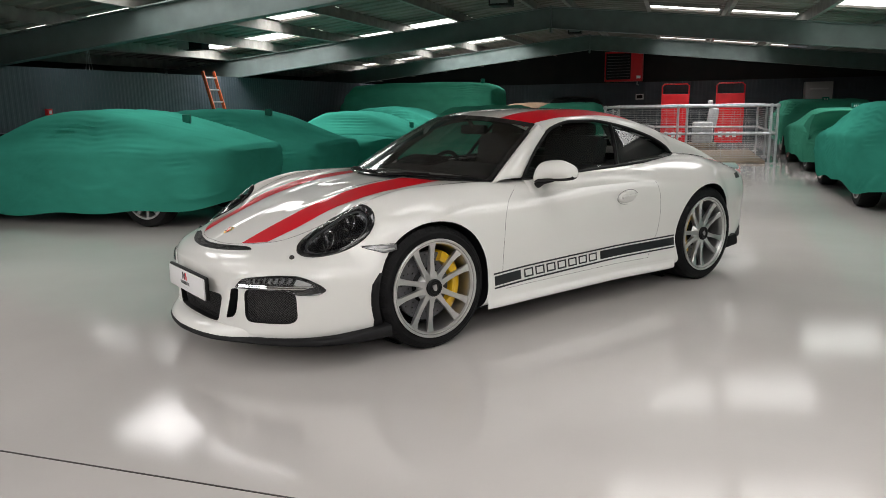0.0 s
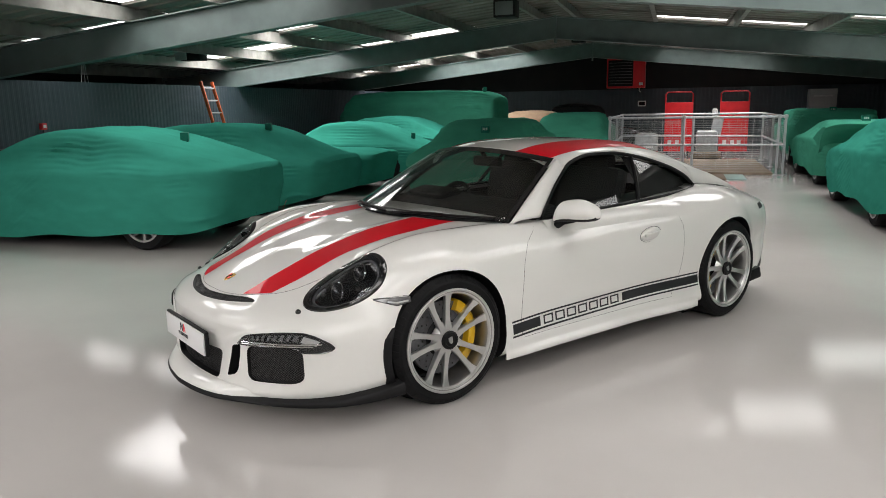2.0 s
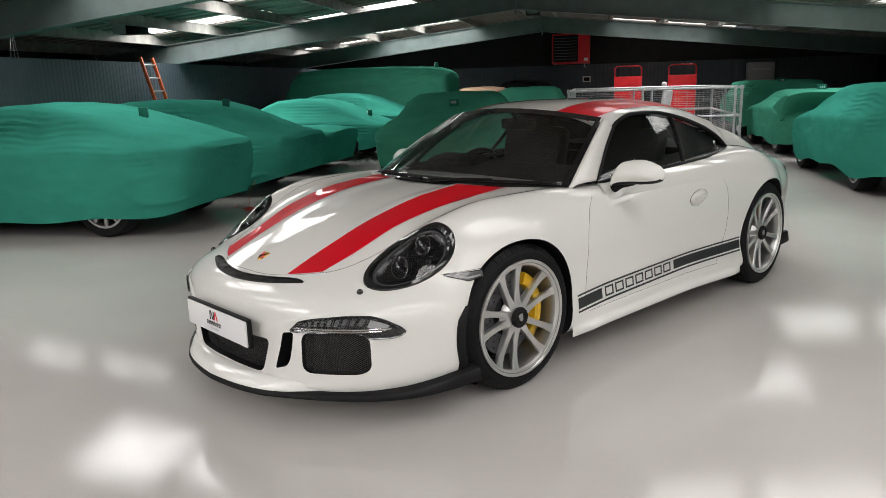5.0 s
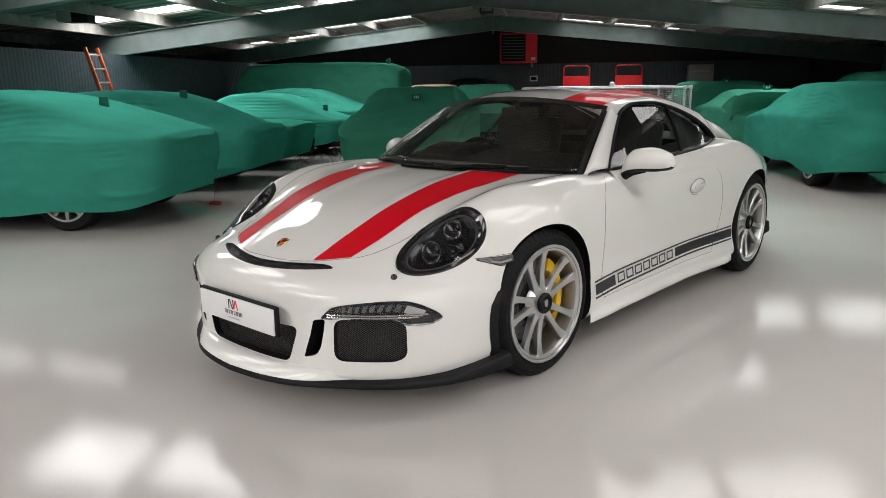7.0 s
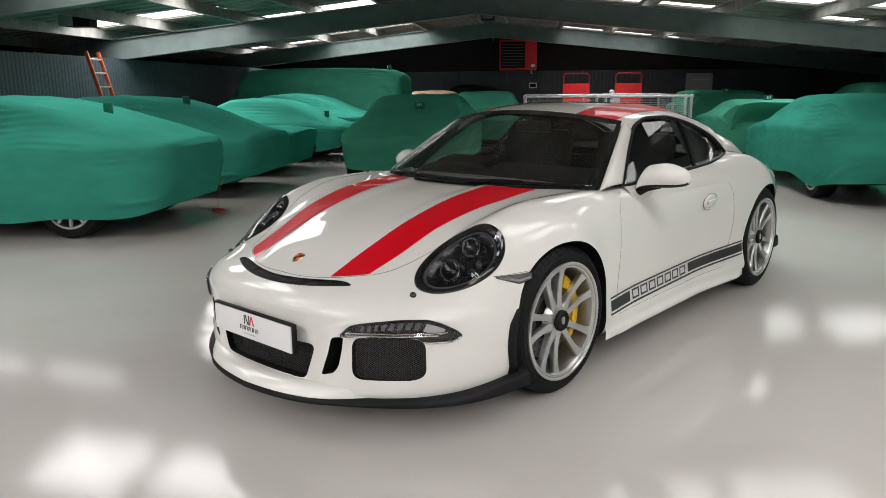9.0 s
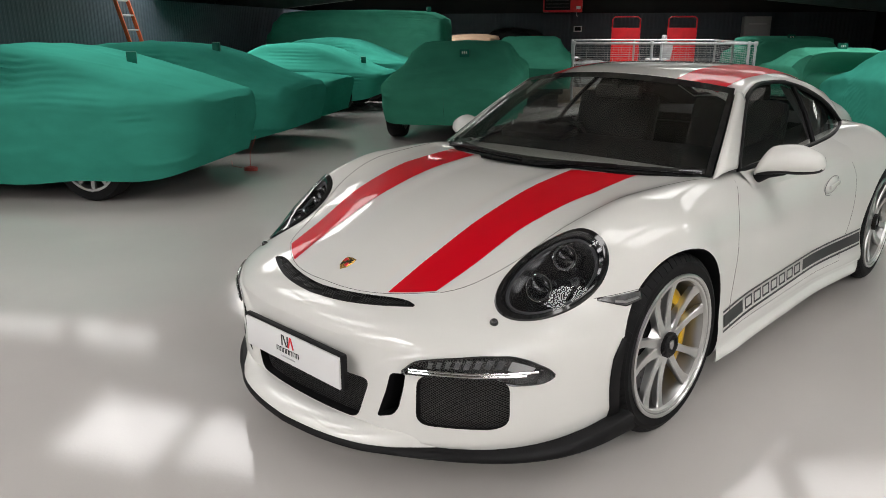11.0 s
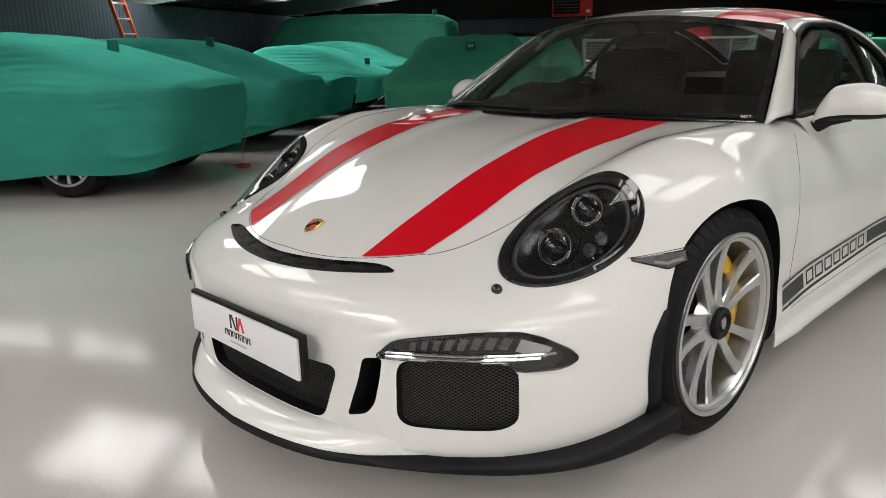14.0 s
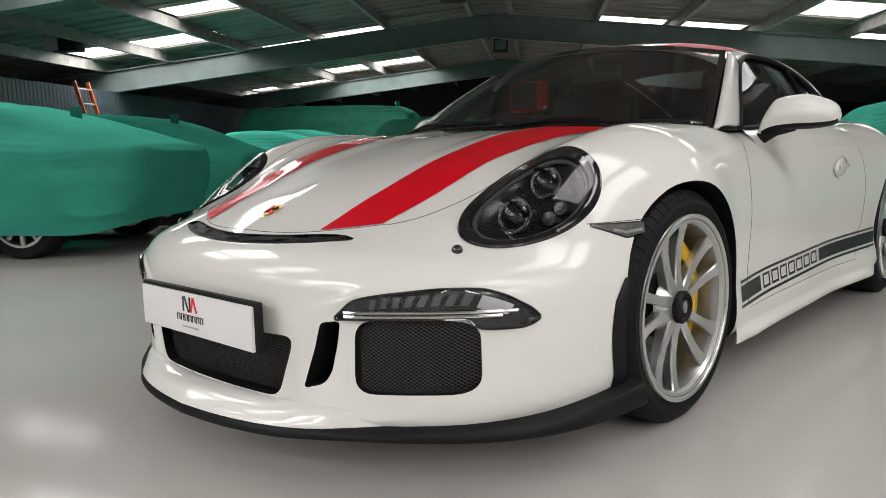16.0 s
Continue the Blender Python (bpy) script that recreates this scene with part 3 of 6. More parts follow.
def wing_drape():
    """Cloth pulled over a rear wing and hollow beneath it, the tail at -x."""
    section = catmull([(p[0], p[1], 0) for p in ((-1.05, 0.90), (-1.45, 1.035), (-1.80, 1.095), (-2.03, 1.115), (-2.062, 1.095), (-2.03, 1.065), (-1.86, 0.985), (-1.74, 0.86), (-1.70, 0.70), (-1.30, 0.68))], 5)
    ys = [-0.885 + 1.77 * k / 30 for k in range(31)]
    rows = []
    for y in ys:
        e = abs(y) / 0.885
        drop, pull = 0.085 * e**6, 0.10 * e**8
        sag = 0.012 * math.cos(3.2 * y)
        rows.append([(p.x + pull + 0.006 * math.sin(9 * y), y * (1 - 0.05 * max(0.0, p.y - 0.9)), p.y - drop - sag * (p.x < -1.7)) for p in section])
    n = len(section)
    verts = [v for r in rows for v in r]
    faces = [(i * n + j, i * n + j + 1, (i + 1) * n + j + 1, (i + 1) * n + j) for i in range(len(ys) - 1) for j in range(n - 1)]
    faces += [tuple(range(n))[::-1], tuple((len(ys) - 1) * n + j for j in range(n))]
    return mesh_of("wing_drape", verts, faces, COVER_DARK, angle=50)


# row beside the partition: tails towards the aisle, so the noses lie at -u
covered_car(at(-5.09, 3.50, 0, 180), cover_mesh("cover", 4.64, 1.98, 0.76, 0.90, 1.30, 0.89, 0.145, cab=(0.25, 0.47, 0.64, 0.965), seed=1, n_end=4.6, pleat=0.040), "low coupe under a bright green fitted stretch cover", [(-1.35, 0.77), (-1.35, -0.77), (1.2, 0.77), (1.2, -0.77)], (-1.28, -0.08, 1.125), 120, (3.9, 1.5))
covered_car(at(-5.2, 6.05, 0, 180), cover_mesh("cover", 4.6, 1.90, 0.76, 0.86, 1.275, 0.80, 0.17, cab=(0.22, 0.43, 0.66, 0.955), seed=2, lift=0.12), "sports coupe under a bright green fitted stretch cover", [(-1.3, 0.77), (-1.3, -0.77), (1.25, 0.77), (1.25, -0.77)], (-1.06, 0.0, 1.165), 110, (4.0, 1.5))
covered_car(at(-5.38, 8.45, 0, 180), cover_mesh("cover", 4.4, 1.85, 0.70, 0.78, 1.08, 0.74, 0.15, cab=(0.20, 0.34, 0.48, 0.70), seed=3, lift=0.06), "low sports car under a green fitted stretch cover", [(-1.3, 0.77), (-1.3, -0.77)], None, 0, (4.0, 1.5))
covered_car(at(-5.10, 10.7, 0, 180), cover_mesh("cover", 4.3, 1.80, 0.70, 0.80, 1.18, 0.69, 0.20, cab=(0.29, 0.48, 0.66, 0.96), seed=4, lift=0.10), "fastback coupe under a green fitted stretch cover", [(-1.3, 0.77), (-1.3, -0.77)], (-1.62, 0.0, 0.83), 110, (3.9, 1.5))
covered_car(at(-5.0, 12.85, 0, 180), cover_mesh("cover", 4.3, 1.74, 0.72, 0.86, 1.25, 0.80, 0.18, cab=(0.25, 0.44, 0.65, 0.95), seed=14, lift=0.08), "rounded coupe under a green fitted stretch cover", [(-1.3, 0.77), (-1.3, -0.77)], None, 0, (3.9, 1.5))
covered_car(at(-4.72, 15.1, 0, 180), cover_mesh("cover", 4.3, 1.95, 1.45, 1.62, 1.86, 1.66, cab=(0.05, 0.11, 0.90, 0.985), seed=5, cab_w=0.80, n_end=12.0, mat=COVER_DARK), "tall boxy off-roader under a green fitted cover", [], (-1.75, 0.3, 1.82), 110, (4.2, 1.6))
# cars parked beyond the show car, facing it
covered_car(at(-1.25, 8.35, 0, -90), cover_mesh("cover", 4.1, 1.86, 0.80, 0.92, 1.26, 0.98, cab=(0.24, 0.42, 0.72, 0.94), seed=6, mat=COVER_DARK, lift=0.02, hem=0.24), "small hatchback under a dark green fitted cover", [(1.35, 0.74), (1.35, -0.74)], (0.72, 0.10, 1.05), 90, (3.7, 1.5))
covered_car(at(-0.5, 13.4, 0, -90), cover_mesh("cover", 4.2, 1.80, 0.80, 0.90, 1.27, 0.95, cab=(0.22, 0.40, 0.74, 0.95), seed=7, mat=COVER_DARK, lift=0.02), "upright car under a dark green fitted cover", [], None, 0, (3.8, 1.5))
# row on the far side of the aisle, noses pointing away
covered_car(at(5.2, 2.45, 0, 90), cover_mesh("cover", 4.4, 1.85, 0.76, 0.90, 1.26, 0.95, 0.2, seed=8, lift=0.05), "car under a green fitted cover, parked across the aisle", [(1.6, 0.77), (1.6, -0.77), (-1.0, 0.77), (-1.0, -0.77)], None, 0, (3.9, 1.5))
covered_car(at(4.86, 7.07, 0, 90), cover_mesh("cover", 4.2, 1.86, 0.70, 0.90, 1.245, 0.98, 0.20, cab=(0.30, 0.47, 0.76, 0.95), seed=9, lift=0.10, n_end=5.0), "car under a bright green cover with stretched folds", [(1.22, 0.72), (1.22, -0.72), (-1.19, 0.72), (-1.19, -0.72)], (-0.35, -0.42, 1.20), -90, (3.7, 1.5))
winged = covered_car(at(4.98, 11.58, 0, 90), cover_mesh("cover", 4.1, 1.82, 0.72, 0.85, 1.11, 0.76, 0.20, cab=(0.30, 0.46, 0.68, 0.88), seed=10, lift=0.08, n_end=5.0, mat=COVER_DARK, pleat=0.004), "low car with a tall rear wing under a green fitted cover", [(1.18, 0.72), (-1.06, 0.72)], (-0.6, 0.0, 1.08), -90, (3.7, 1.5))
part("wing_drape", wing_drape(), COVER_DARK, winged, "green cover stretched over a rear wing")
covered_car(at(5.15, 16.1, 0, 90), cover_mesh("cover", 4.2, 1.82, 0.85, 0.98, 1.26, 1.18, 0.24, cab=(0.25, 0.40, 0.92, 0.98), seed=11, cab_w=0.86, lift=0.04, n_end=6.0, mat=COVER_DARK), "upright car under a green cover", [(-1.2, 0.77)], (-1.75, 0.1, 1.20), -90, (3.8, 1.5))
covered_car(at(7.9, 12.6, 0, -90), cover_mesh("cover", 4.3, 1.80, 0.86, 0.98, 1.42, 1.0, seed=12, mat=COVER_DARK), "dark green covered car standing behind the others", [], None, 0, (3.8, 1.5))

# ---- things along the walls ----


def ladder():
    l = thing("ladder", "orange fibreglass step ladder leaning on the dark partition", "ladder", at(-6.86, 9.25, 0, 90) @ pose(0, 0, 0, -15, 0, 0))
    for x in (-0.19, 0.19):
        part("stile", boxed((x, 0, 1.06), (0.028, 0.065, 2.12), 0.004), ORANGE, l)
    for k in range(8):
        part("rung", boxed((0, 0, 0.2 + 0.255 * k), (0.37, 0.05, 0.022), 0.004), ALU, l, "pale metal rung")


ladder()


def heater():
    h = thing("unit_heater", "red wall-hung unit heater with black louvres", "heater", at(0.10, 22.25, 2.44))
    part("casing", boxed((0, 0, 0), (1.25, 0.62, 0.98), 0.02), RED_METAL, h)
    part("grille_panel", boxed((-0.17, -0.315, 0), (0.82, 0.02, 0.86), 0.005), BLACK_PLASTIC, h, "black louvre panel")
    for k in range(8):
        part("louvre", boxed((-0.17, -0.335, -0.34 + 0.097 * k), (0.74, 0.03, 0.018), 0.003), DISC, h, m=pose(0, 0, 0))
    part("label_plate", boxed((0.50, -0.315, -0.36), (0.13, 0.012, 0.09)), WHITE_PLATE, h, "small white label")
    for x in (-0.5, 0.5):
        part("hanger", boxed((x, 0.1, 0.62), (0.02, 0.02, 0.3)), BLACK_PLASTIC, h)
    part("pipe", tubed([(0.45, -0.1, -0.49), (0.45, -0.1, -0.6), (0.5, -0.1, -0.62)], 0.02), ALU, h)


heater()

sb = thing("switch_box", "small dark control box with a white surround on the end wall", "switch", at(0.62, 22.74, 1.43))
part("frame", boxed((0, 0, 0), (0.27, 0.04, 0.19), 0.01), WHITE_PLATE, sb, "white surround")
part("dial", boxed((0, -0.022, 0), (0.2, 0.02, 0.12), 0.005), BLACK_PLASTIC, sb)

al = thing("fire_alarm_point", "small red fire alarm call point on the partition", "alarm", at(-7.42, 5.05, 1.29, 90))
part("body", boxed((0, 0, 0), (0.10, 0.06, 0.10), 0.008), RED_METAL, al)
part("face", boxed((0, -0.032, 0), (0.055, 0.01, 0.05), 0.003), WHITE_PLATE, al, "pale break-glass face")
part("conduit", tubed([(0.02, 0.02, -0.05), (0.02, 0.02, -0.4)], 0.008), BLACK_PLASTIC, al)

cb = thing("wall_cabinet", "pale grey metal cabinet on the end wall", "cabinet", at(6.20, 22.55, 0.85))
part("body", boxed((0, 0, 0.35), (0.80, 0.42, 1.20), 0.012), GREY_CABINET, cb)
part("vent_slot", boxed((0.0, -0.213, 0.73), (0.55, 0.008, 0.05), 0.002), ALU, cb, "pale slotted vent")
part("badge", boxed((0.1, -0.213, 0.30), (0.14, 0.01, 0.09), 0.002), TAG, cb, "small green label")
part("foot", boxed((-0.38, 0, -0.57), (0.08, 0.36, 0.58)), GREY_CABINET, cb)
part("foot", boxed((0.38, 0, -0.57), (0.08, 0.36, 0.58)), GREY_CABINET, cb)


def red_trolley(u):
    t = thing("platform_trolley", "red steel platform trolley standing on end with a tube handle", "trolley", at(u, 17.9, 0), group="trolleys")
    part("deck", boxed((0, 0, 0.78), (0.74, 0.05, 1.36), 0.01), RED_METAL, t)
    part("handle", tubed([(-0.36, 0, 1.2), (-0.36, 0, 1.68), (-0.30, 0, 1.74), (0.30, 0, 1.74), (0.36, 0, 1.68), (0.36, 0, 1.2)], 0.018), RED_METAL, t)
    for x in (-0.28, 0.28):
        part("caster", boxed((x, -0.02, 0.06), (0.05, 0.10, 0.12), 0.02), BLACK_PLASTIC, t)
    for x in (-0.22, -0.02, 0.15):
        part("label", boxed((x, -0.03, 0.34), (0.10, 0.006, 0.16)), WHITE_PLATE, t, "white paper label")


red_trolley(1.83), red_trolley(3.28)
wr = thing("wrapped_armchair", "armchair wrapped in crinkled clear plastic", "armchair", at(2.56, 16.9, 0) @ Matrix.Diagonal((0.66, 0.8, 1.0, 1)))
bm = bmesh.new()
box(bm, (0, 0, 0.44), (0.80, 0.66, 0.56), 0.08, None, 3)
box(bm, (0.16, 0.2, 0.86), (0.40, 0.26, 0.52), 0.09, pose(0.05, 0, 0.04, 0, 12, 0), 3)
box(bm, (0.27, 0.2, 1.18), (0.21, 0.20, 0.22), 0.08, None, 3)
part("wrapping", bm, WRAP, wr)
part("pallet", boxed((0, 0, 0.09), (1.1, 0.8, 0.14), 0.01), WOOD, wr, "low timber pallet")

wb = thing("wrapped_bundle", "low bundle wrapped in clear plastic with a white label", "bundle", at(1.0, 17.4, 0))
part("wrapping", boxed((0, 0, 0.32), (0.62, 0.55, 0.62), 0.10), WRAP, wb)
part("label", boxed((0.05, -0.28, 0.30), (0.28, 0.01, 0.12)), WHITE_PLATE, wb, "white paper label")


def soft_top_car(m, label, top_mat, top_z, paint):
    """An uncovered open-top car with its fabric roof up."""
    c = thing("soft_top_car", label, "car", m)
    part("body", cover_mesh("body", 4.1, 1.72, 0.72, 0.82, 0.86, 0.80, 0.2, cab=(0.3, 0.45, 0.7, 0.9), seed=21, cab_w=0.8, mat=paint), paint, c)
    part("soft_top", cover_mesh("soft_top", 1.75, 1.42, top_z * 0.86, top_z * 0.96, top_z, top_z * 0.84, 0.78, cab=(0.2, 0.35, 0.7, 0.9), seed=22, cab_w=0.72, mat=top_mat, n_end=4.0), top_mat, c, "fabric roof over the cabin", pose(-0.35, 0, 0))
    for x, y in ((1.3, 0.72), (1.3, -0.72), (-1.25, 0.72), (-1.25, -0.72)):
        w = part("wheel", TYRE_ME, RUBBER, c, "", pose(x, y, 0.33, 0, 0, 90 if y > 0 else -90))
        part("rim", RIM_ME, ALLOY, w)


soft_top_car(at(-2.25, 17.2, 0, -90), "dark roadster with a tan fabric roof", TAN, 1.29, BLACK_PLASTIC)
soft_top_car(at(-1.0, 20.3, 0, -20), "black roadster with a black fabric roof", BLACK_PLASTIC, 1.46, GLOSS_BLACK)


def railings():
    """Galvanised tube guard rail round a stair opening, with a mesh infill."""
    u0, u1, v0, v1, top, mid = 0.42, 3.84, 12.2, 16.2, 1.165, 1.92
    r = thing("guard_rail", "galvanised tube guard rail with wire mesh round the stairwell", "railing", B.copy())
    posts = [(u0, v0), (mid, v0), (u1, v0), (u0, v1), (u1, v1), (u0, v0 + 2.0), (u1, v0 + 2.0), (mid, v1), (mid + 0.18, v0), (u1 - 0.12, v0)]
    for x, y in posts:
        p = part("post", tubed([(x, y, 0), (x, y, top + 0.02)], 0.026, 10), GALV, r)
        part("flange", boxed((x, y, 0.006), (0.12, 0.12, 0.012), 0.003), GALV, p)
    for z in (top, top * 0.52):
        for a, b in (((u0, v0), (u1, v0)), ((u1, v0), (u1, v1)), ((u1, v1), (u0, v1)), ((u0, v1), (u0, v0))):
            part("rail", tubed([(*a, z), (*b, z)], 0.024, 10), GALV, r)
    for a, b in (((u0 + 0.05, v0), (mid - 0.02, v0)), ((mid + 0.2, v0), (u1 - 0.14, v0)), ((u1, v0), (u1, v1)), ((u0, v1), (u1, v1)), ((u0, v0), (u0, v1))):
        bm = bmesh.new()
        va, vb = Vector((*a, 0)), Vector((*b, 0))
        d = vb - va
        for k in range(23):
            z = 0.12 + k * 0.044
            tube(bm, [va + Vector((0, 0, z)), vb + Vector((0, 0, z))], 0.0035, 4, False, False)
        n = max(2, int(d.length / 0.2))
        for k in range(n + 1):
            p = va + d * (k / n)
            tube(bm, [p + Vector((0, 0, 0.12)), p + Vector((0, 0, 1.09))], 0.003, 4, False, False)
        part("wire_mesh", bm, GALV, r)
    for x, y in ((mid, v0), (u1, v0), (u0, v0), (u1 - 0.12, v0)):
        part("clamp", boxed((x, y, top), (0.075, 0.075, 0.08), 0.02), GALV, r)


railings()
st = thing("stairwell_boards", "pale timber boards over the stair opening inside the rail", "boards", at(1.9, 14.0, 0.03))
for k in range(9):
    part("board", boxed((0, -1.7 + 0.4 * k, 0.0), (3.5, 0.36, 0.05), 0.006), WOOD, st)

# flat panel laid on the floor; its brown stands in for the open pit
part("pit_panel", boxed((0, 0, 0), (1.55, 1.05, 0.02), 0.004), PIT_OPENING, st, "flat brown panel standing in for the open pit by the rail", pose(0.05, -2.43, -0.02))
part("edging", boxed((0, 0, 0), (0.36, 1.05, 0.02), 0.004), PIT_EDGE, st, "dull teal painted edging", pose(1.01, -2.43, -0.02))

hb = thing("junction_box", "grey and black junction box under the roof", "box", at(-6.86, 8.14, 2.50))
part("body", boxed((0, 0, 0), (0.42, 0.24, 0.22), 0.01), BLACK_PLASTIC, hb)
part("cover_plate", boxed((-0.19, -0.02, 0.0), (0.24, 0.24, 0.20), 0.01), GREY_CABINET, hb, "pale grey cover")
part("bracket", boxed((0, 0, 0.12), (0.05, 0.05, 0.06)), GALV, hb)

cw = thing("hanging_wires", "thin pale wires hanging from the roof behind the partition", "wires", at(-7.75, 6.35, 0))
for x in (-0.05, 0.0, 0.045):
    part("wire", tubed([(0, x * 2, 1.9), (0, x, 2.15), (0, x * 0.3, 2.45)], 0.004, 5), GALV, cw)

cl = thing("extension_cable", "thin pink extension cable coiled on the floor", "cable", at(-2.98, 4.22, 0.0))
part("cable", tubed([(-0.45, 0.5, 0.006), (-0.3, 0.2, 0.006), (-0.1, 0.08, 0.006), (-0.02, 0.03, 0.01), (-0.02, 0.05, 0.18), (-0.03, 0.25, 0.33)], 0.003, 6), PINK_CABLE, cl)
bm = bmesh.new()
for k in range(3):
    tube(bm, [(0.07 * math.cos(a), 0.05 * math.sin(a), 0.008 + 0.012 * k) for a in [i * math.pi / 8 for i in range(16)]], 0.006, 6, True)
part("coil", bm, PINK_CABLE, cl)
bt = thing("work_bench", "dark workbench end beside the partition", "bench", at(-7.05, 4.3, 0))
part("top", boxed((0, 0, 0.98), (0.6, 0.9, 0.05), 0.006), BLACK_PLASTIC, bt)
for x in (-0.25, 0.25):
    for y in (-0.4, 0.4):
        part("leg", boxed((x, y, 0.48), (0.05, 0.05, 0.96)), BLACK_PLASTIC, bt)

# ---- the show car: nose towards -y, front axle at y = 0, rear axle at y = 2.457 ----
from mathutils.bvhtree import BVHTree

car = thing("sports_car", "white sports coupe with red stripes and silver wheels", "car", pose(-0.041, 0, 0, 0, 0, 1.0) @ Matrix.Diagonal((1.03, 1, 1, 1)))
YS = [-1.005, -0.985, -0.945, -0.88, -0.65, -0.35, 0.0, 0.4, 0.75, 1.4, 2.05, 2.45, 2.9, 3.25, 3.45, 3.52]
Z0 = [0.185, 0.165, 0.155, 0.15, 0.14, 0.13, 0.135, 0.15, 0.152, 0.152, 0.15, 0.15, 0.17, 0.22, 0.28, 0.33]
X1 = [0.56, 0.65, 0.71, 0.76, 0.76, 0.78, 0.78, 0.78, 0.78, 0.78, 0.80, 0.80, 0.76, 0.68, 0.60, 0.52]
X2 = [0.655, 0.74, 0.795, 0.83, 0.845, 0.868, 0.888, 0.868, 0.862, 0.862, 0.905, 0.915, 0.84, 0.75, 0.66, 0.56]
X3 = [0.68, 0.765, 0.82, 0.852, 0.875, 0.890, 0.905, 0.868, 0.850, 0.850, 0.895, 0.925, 0.838, 0.755, 0.68, 0.57]
Z3 = [0.30, 0.30, 0.32, 0.34, 0.36, 0.38, 0.40, 0.36, 0.34, 0.34, 0.36, 0.42, 0.42, 0.44, 0.46, 0.46]
X4 = [0.668, 0.757, 0.812, 0.845, 0.858, 0.878, 0.900, 0.868, 0.852, 0.856, 0.898, 0.930, 0.846, 0.766, 0.69, 0.57]
Z4 = [0.395, 0.42, 0.445, 0.475, 0.53, 0.60, 0.65, 0.62, 0.58, 0.58, 0.60, 0.62, 0.60, 0.60, 0.58, 0.54]
X5 = [0.615, 0.705, 0.760, 0.793, 0.805, 0.825, 0.850, 0.825, 0.815, 0.830, 0.862, 0.888, 0.802, 0.722, 0.65, 0.53]
Z5 = [0.455, 0.480, 0.503, 0.530, 0.628, 0.735, 0.785, 0.765, 0.745, 0.75, 0.77, 0.78, 0.76, 0.73, 0.69, 0.62]
X6 = [0.51, 0.59, 0.635, 0.668, 0.69, 0.68, 0.705, 0.738, 0.735, 0.765, 0.765, 0.770, 0.690, 0.605, 0.54, 0.44]
Z6 = [0.483, 0.510, 0.537, 0.558, 0.690, 0.825, 0.870, 0.862, 0.832, 0.842, 0.880, 0.888, 0.840, 0.785, 0.735, 0.65]
X7 = [0.36, 0.42, 0.46, 0.50, 0.51, 0.545, 0.575, 0.62, 0.63, 0.63, 0.60, 0.60, 0.56, 0.50, 0.45, 0.36]
Z7 = [0.492, 0.525, 0.556, 0.580, 0.662, 0.784, 0.845, 0.864, 0.852, 0.870, 0.905, 0.918, 0.872, 0.812, 0.758, 0.67]
Z8 = [0.497, 0.532, 0.563, 0.588, 0.684, 0.783, 0.848, 0.873, 0.860, 0.875, 0.91, 0.94, 0.90, 0.832, 0.772, 0.685]
Z9 = [0.50, 0.536, 0.568, 0.595, 0.694, 0.787, 0.853, 0.878, 0.862, 0.878, 0.91, 0.945, 0.905, 0.838, 0.778, 0.69]


def plan_bow(x):
    r = min(abs(x) / 0.885, 0.9995)
    return 1 - (1 - r**2.3) ** (1 / 2.3)


def bowed(ys, x):
    """The y of a curved section: swept back at the nose, forward at the tail."""
    nose = interp(ys, [-1.005, -0.88, -0.65, -0.35, 0.0, 0.3], [0.75, 0.75, 0.60, 0.34, 0.09, 0.0])
    tail = interp(ys, [2.5, 3.0, 3.52], [0.0, 0.12, 0.40])
    return ys + (nose - tail) * plan_bow(x)


def half_section(ys):
    g = lambda table: interp(ys, YS, table)
    z0 = g(Z0)
    x7 = g(X7)
    pts = [(0, z0), (g(X1), z0), (g(X2), z0 + 0.045), (g(X3), g(Z3)), (g(X4), g(Z4)), (g(X5), g(Z5)), (g(X6), g(Z6)), (x7, g(Z7)), (x7 * 0.5, g(Z8)), (0, g(Z9))]
    wide = 1 + 0.017 * min(max(ys, 0.0), 2.7)
    out = []
    for p in catmull([(x * wide, z, 0) for x, z in pts], 10):
        x, z = p.x, p.y
        if z > 0.6 and x < 0.5 and -0.7 < ys < 0.3:
            # soft pressed crease either side of the bonnet's middle
            k = math.sin(math.pi * min(1.0, (ys + 0.7) / 0.8) / 2) ** 2
            z += 0.010 * k / (1 + math.exp(-(x - 0.205 - 0.02 * ys) / 0.007)) - 0.010 * k * min(1, max(0, (x - 0.24) / 0.26))
        out.append((x, z))
    return out


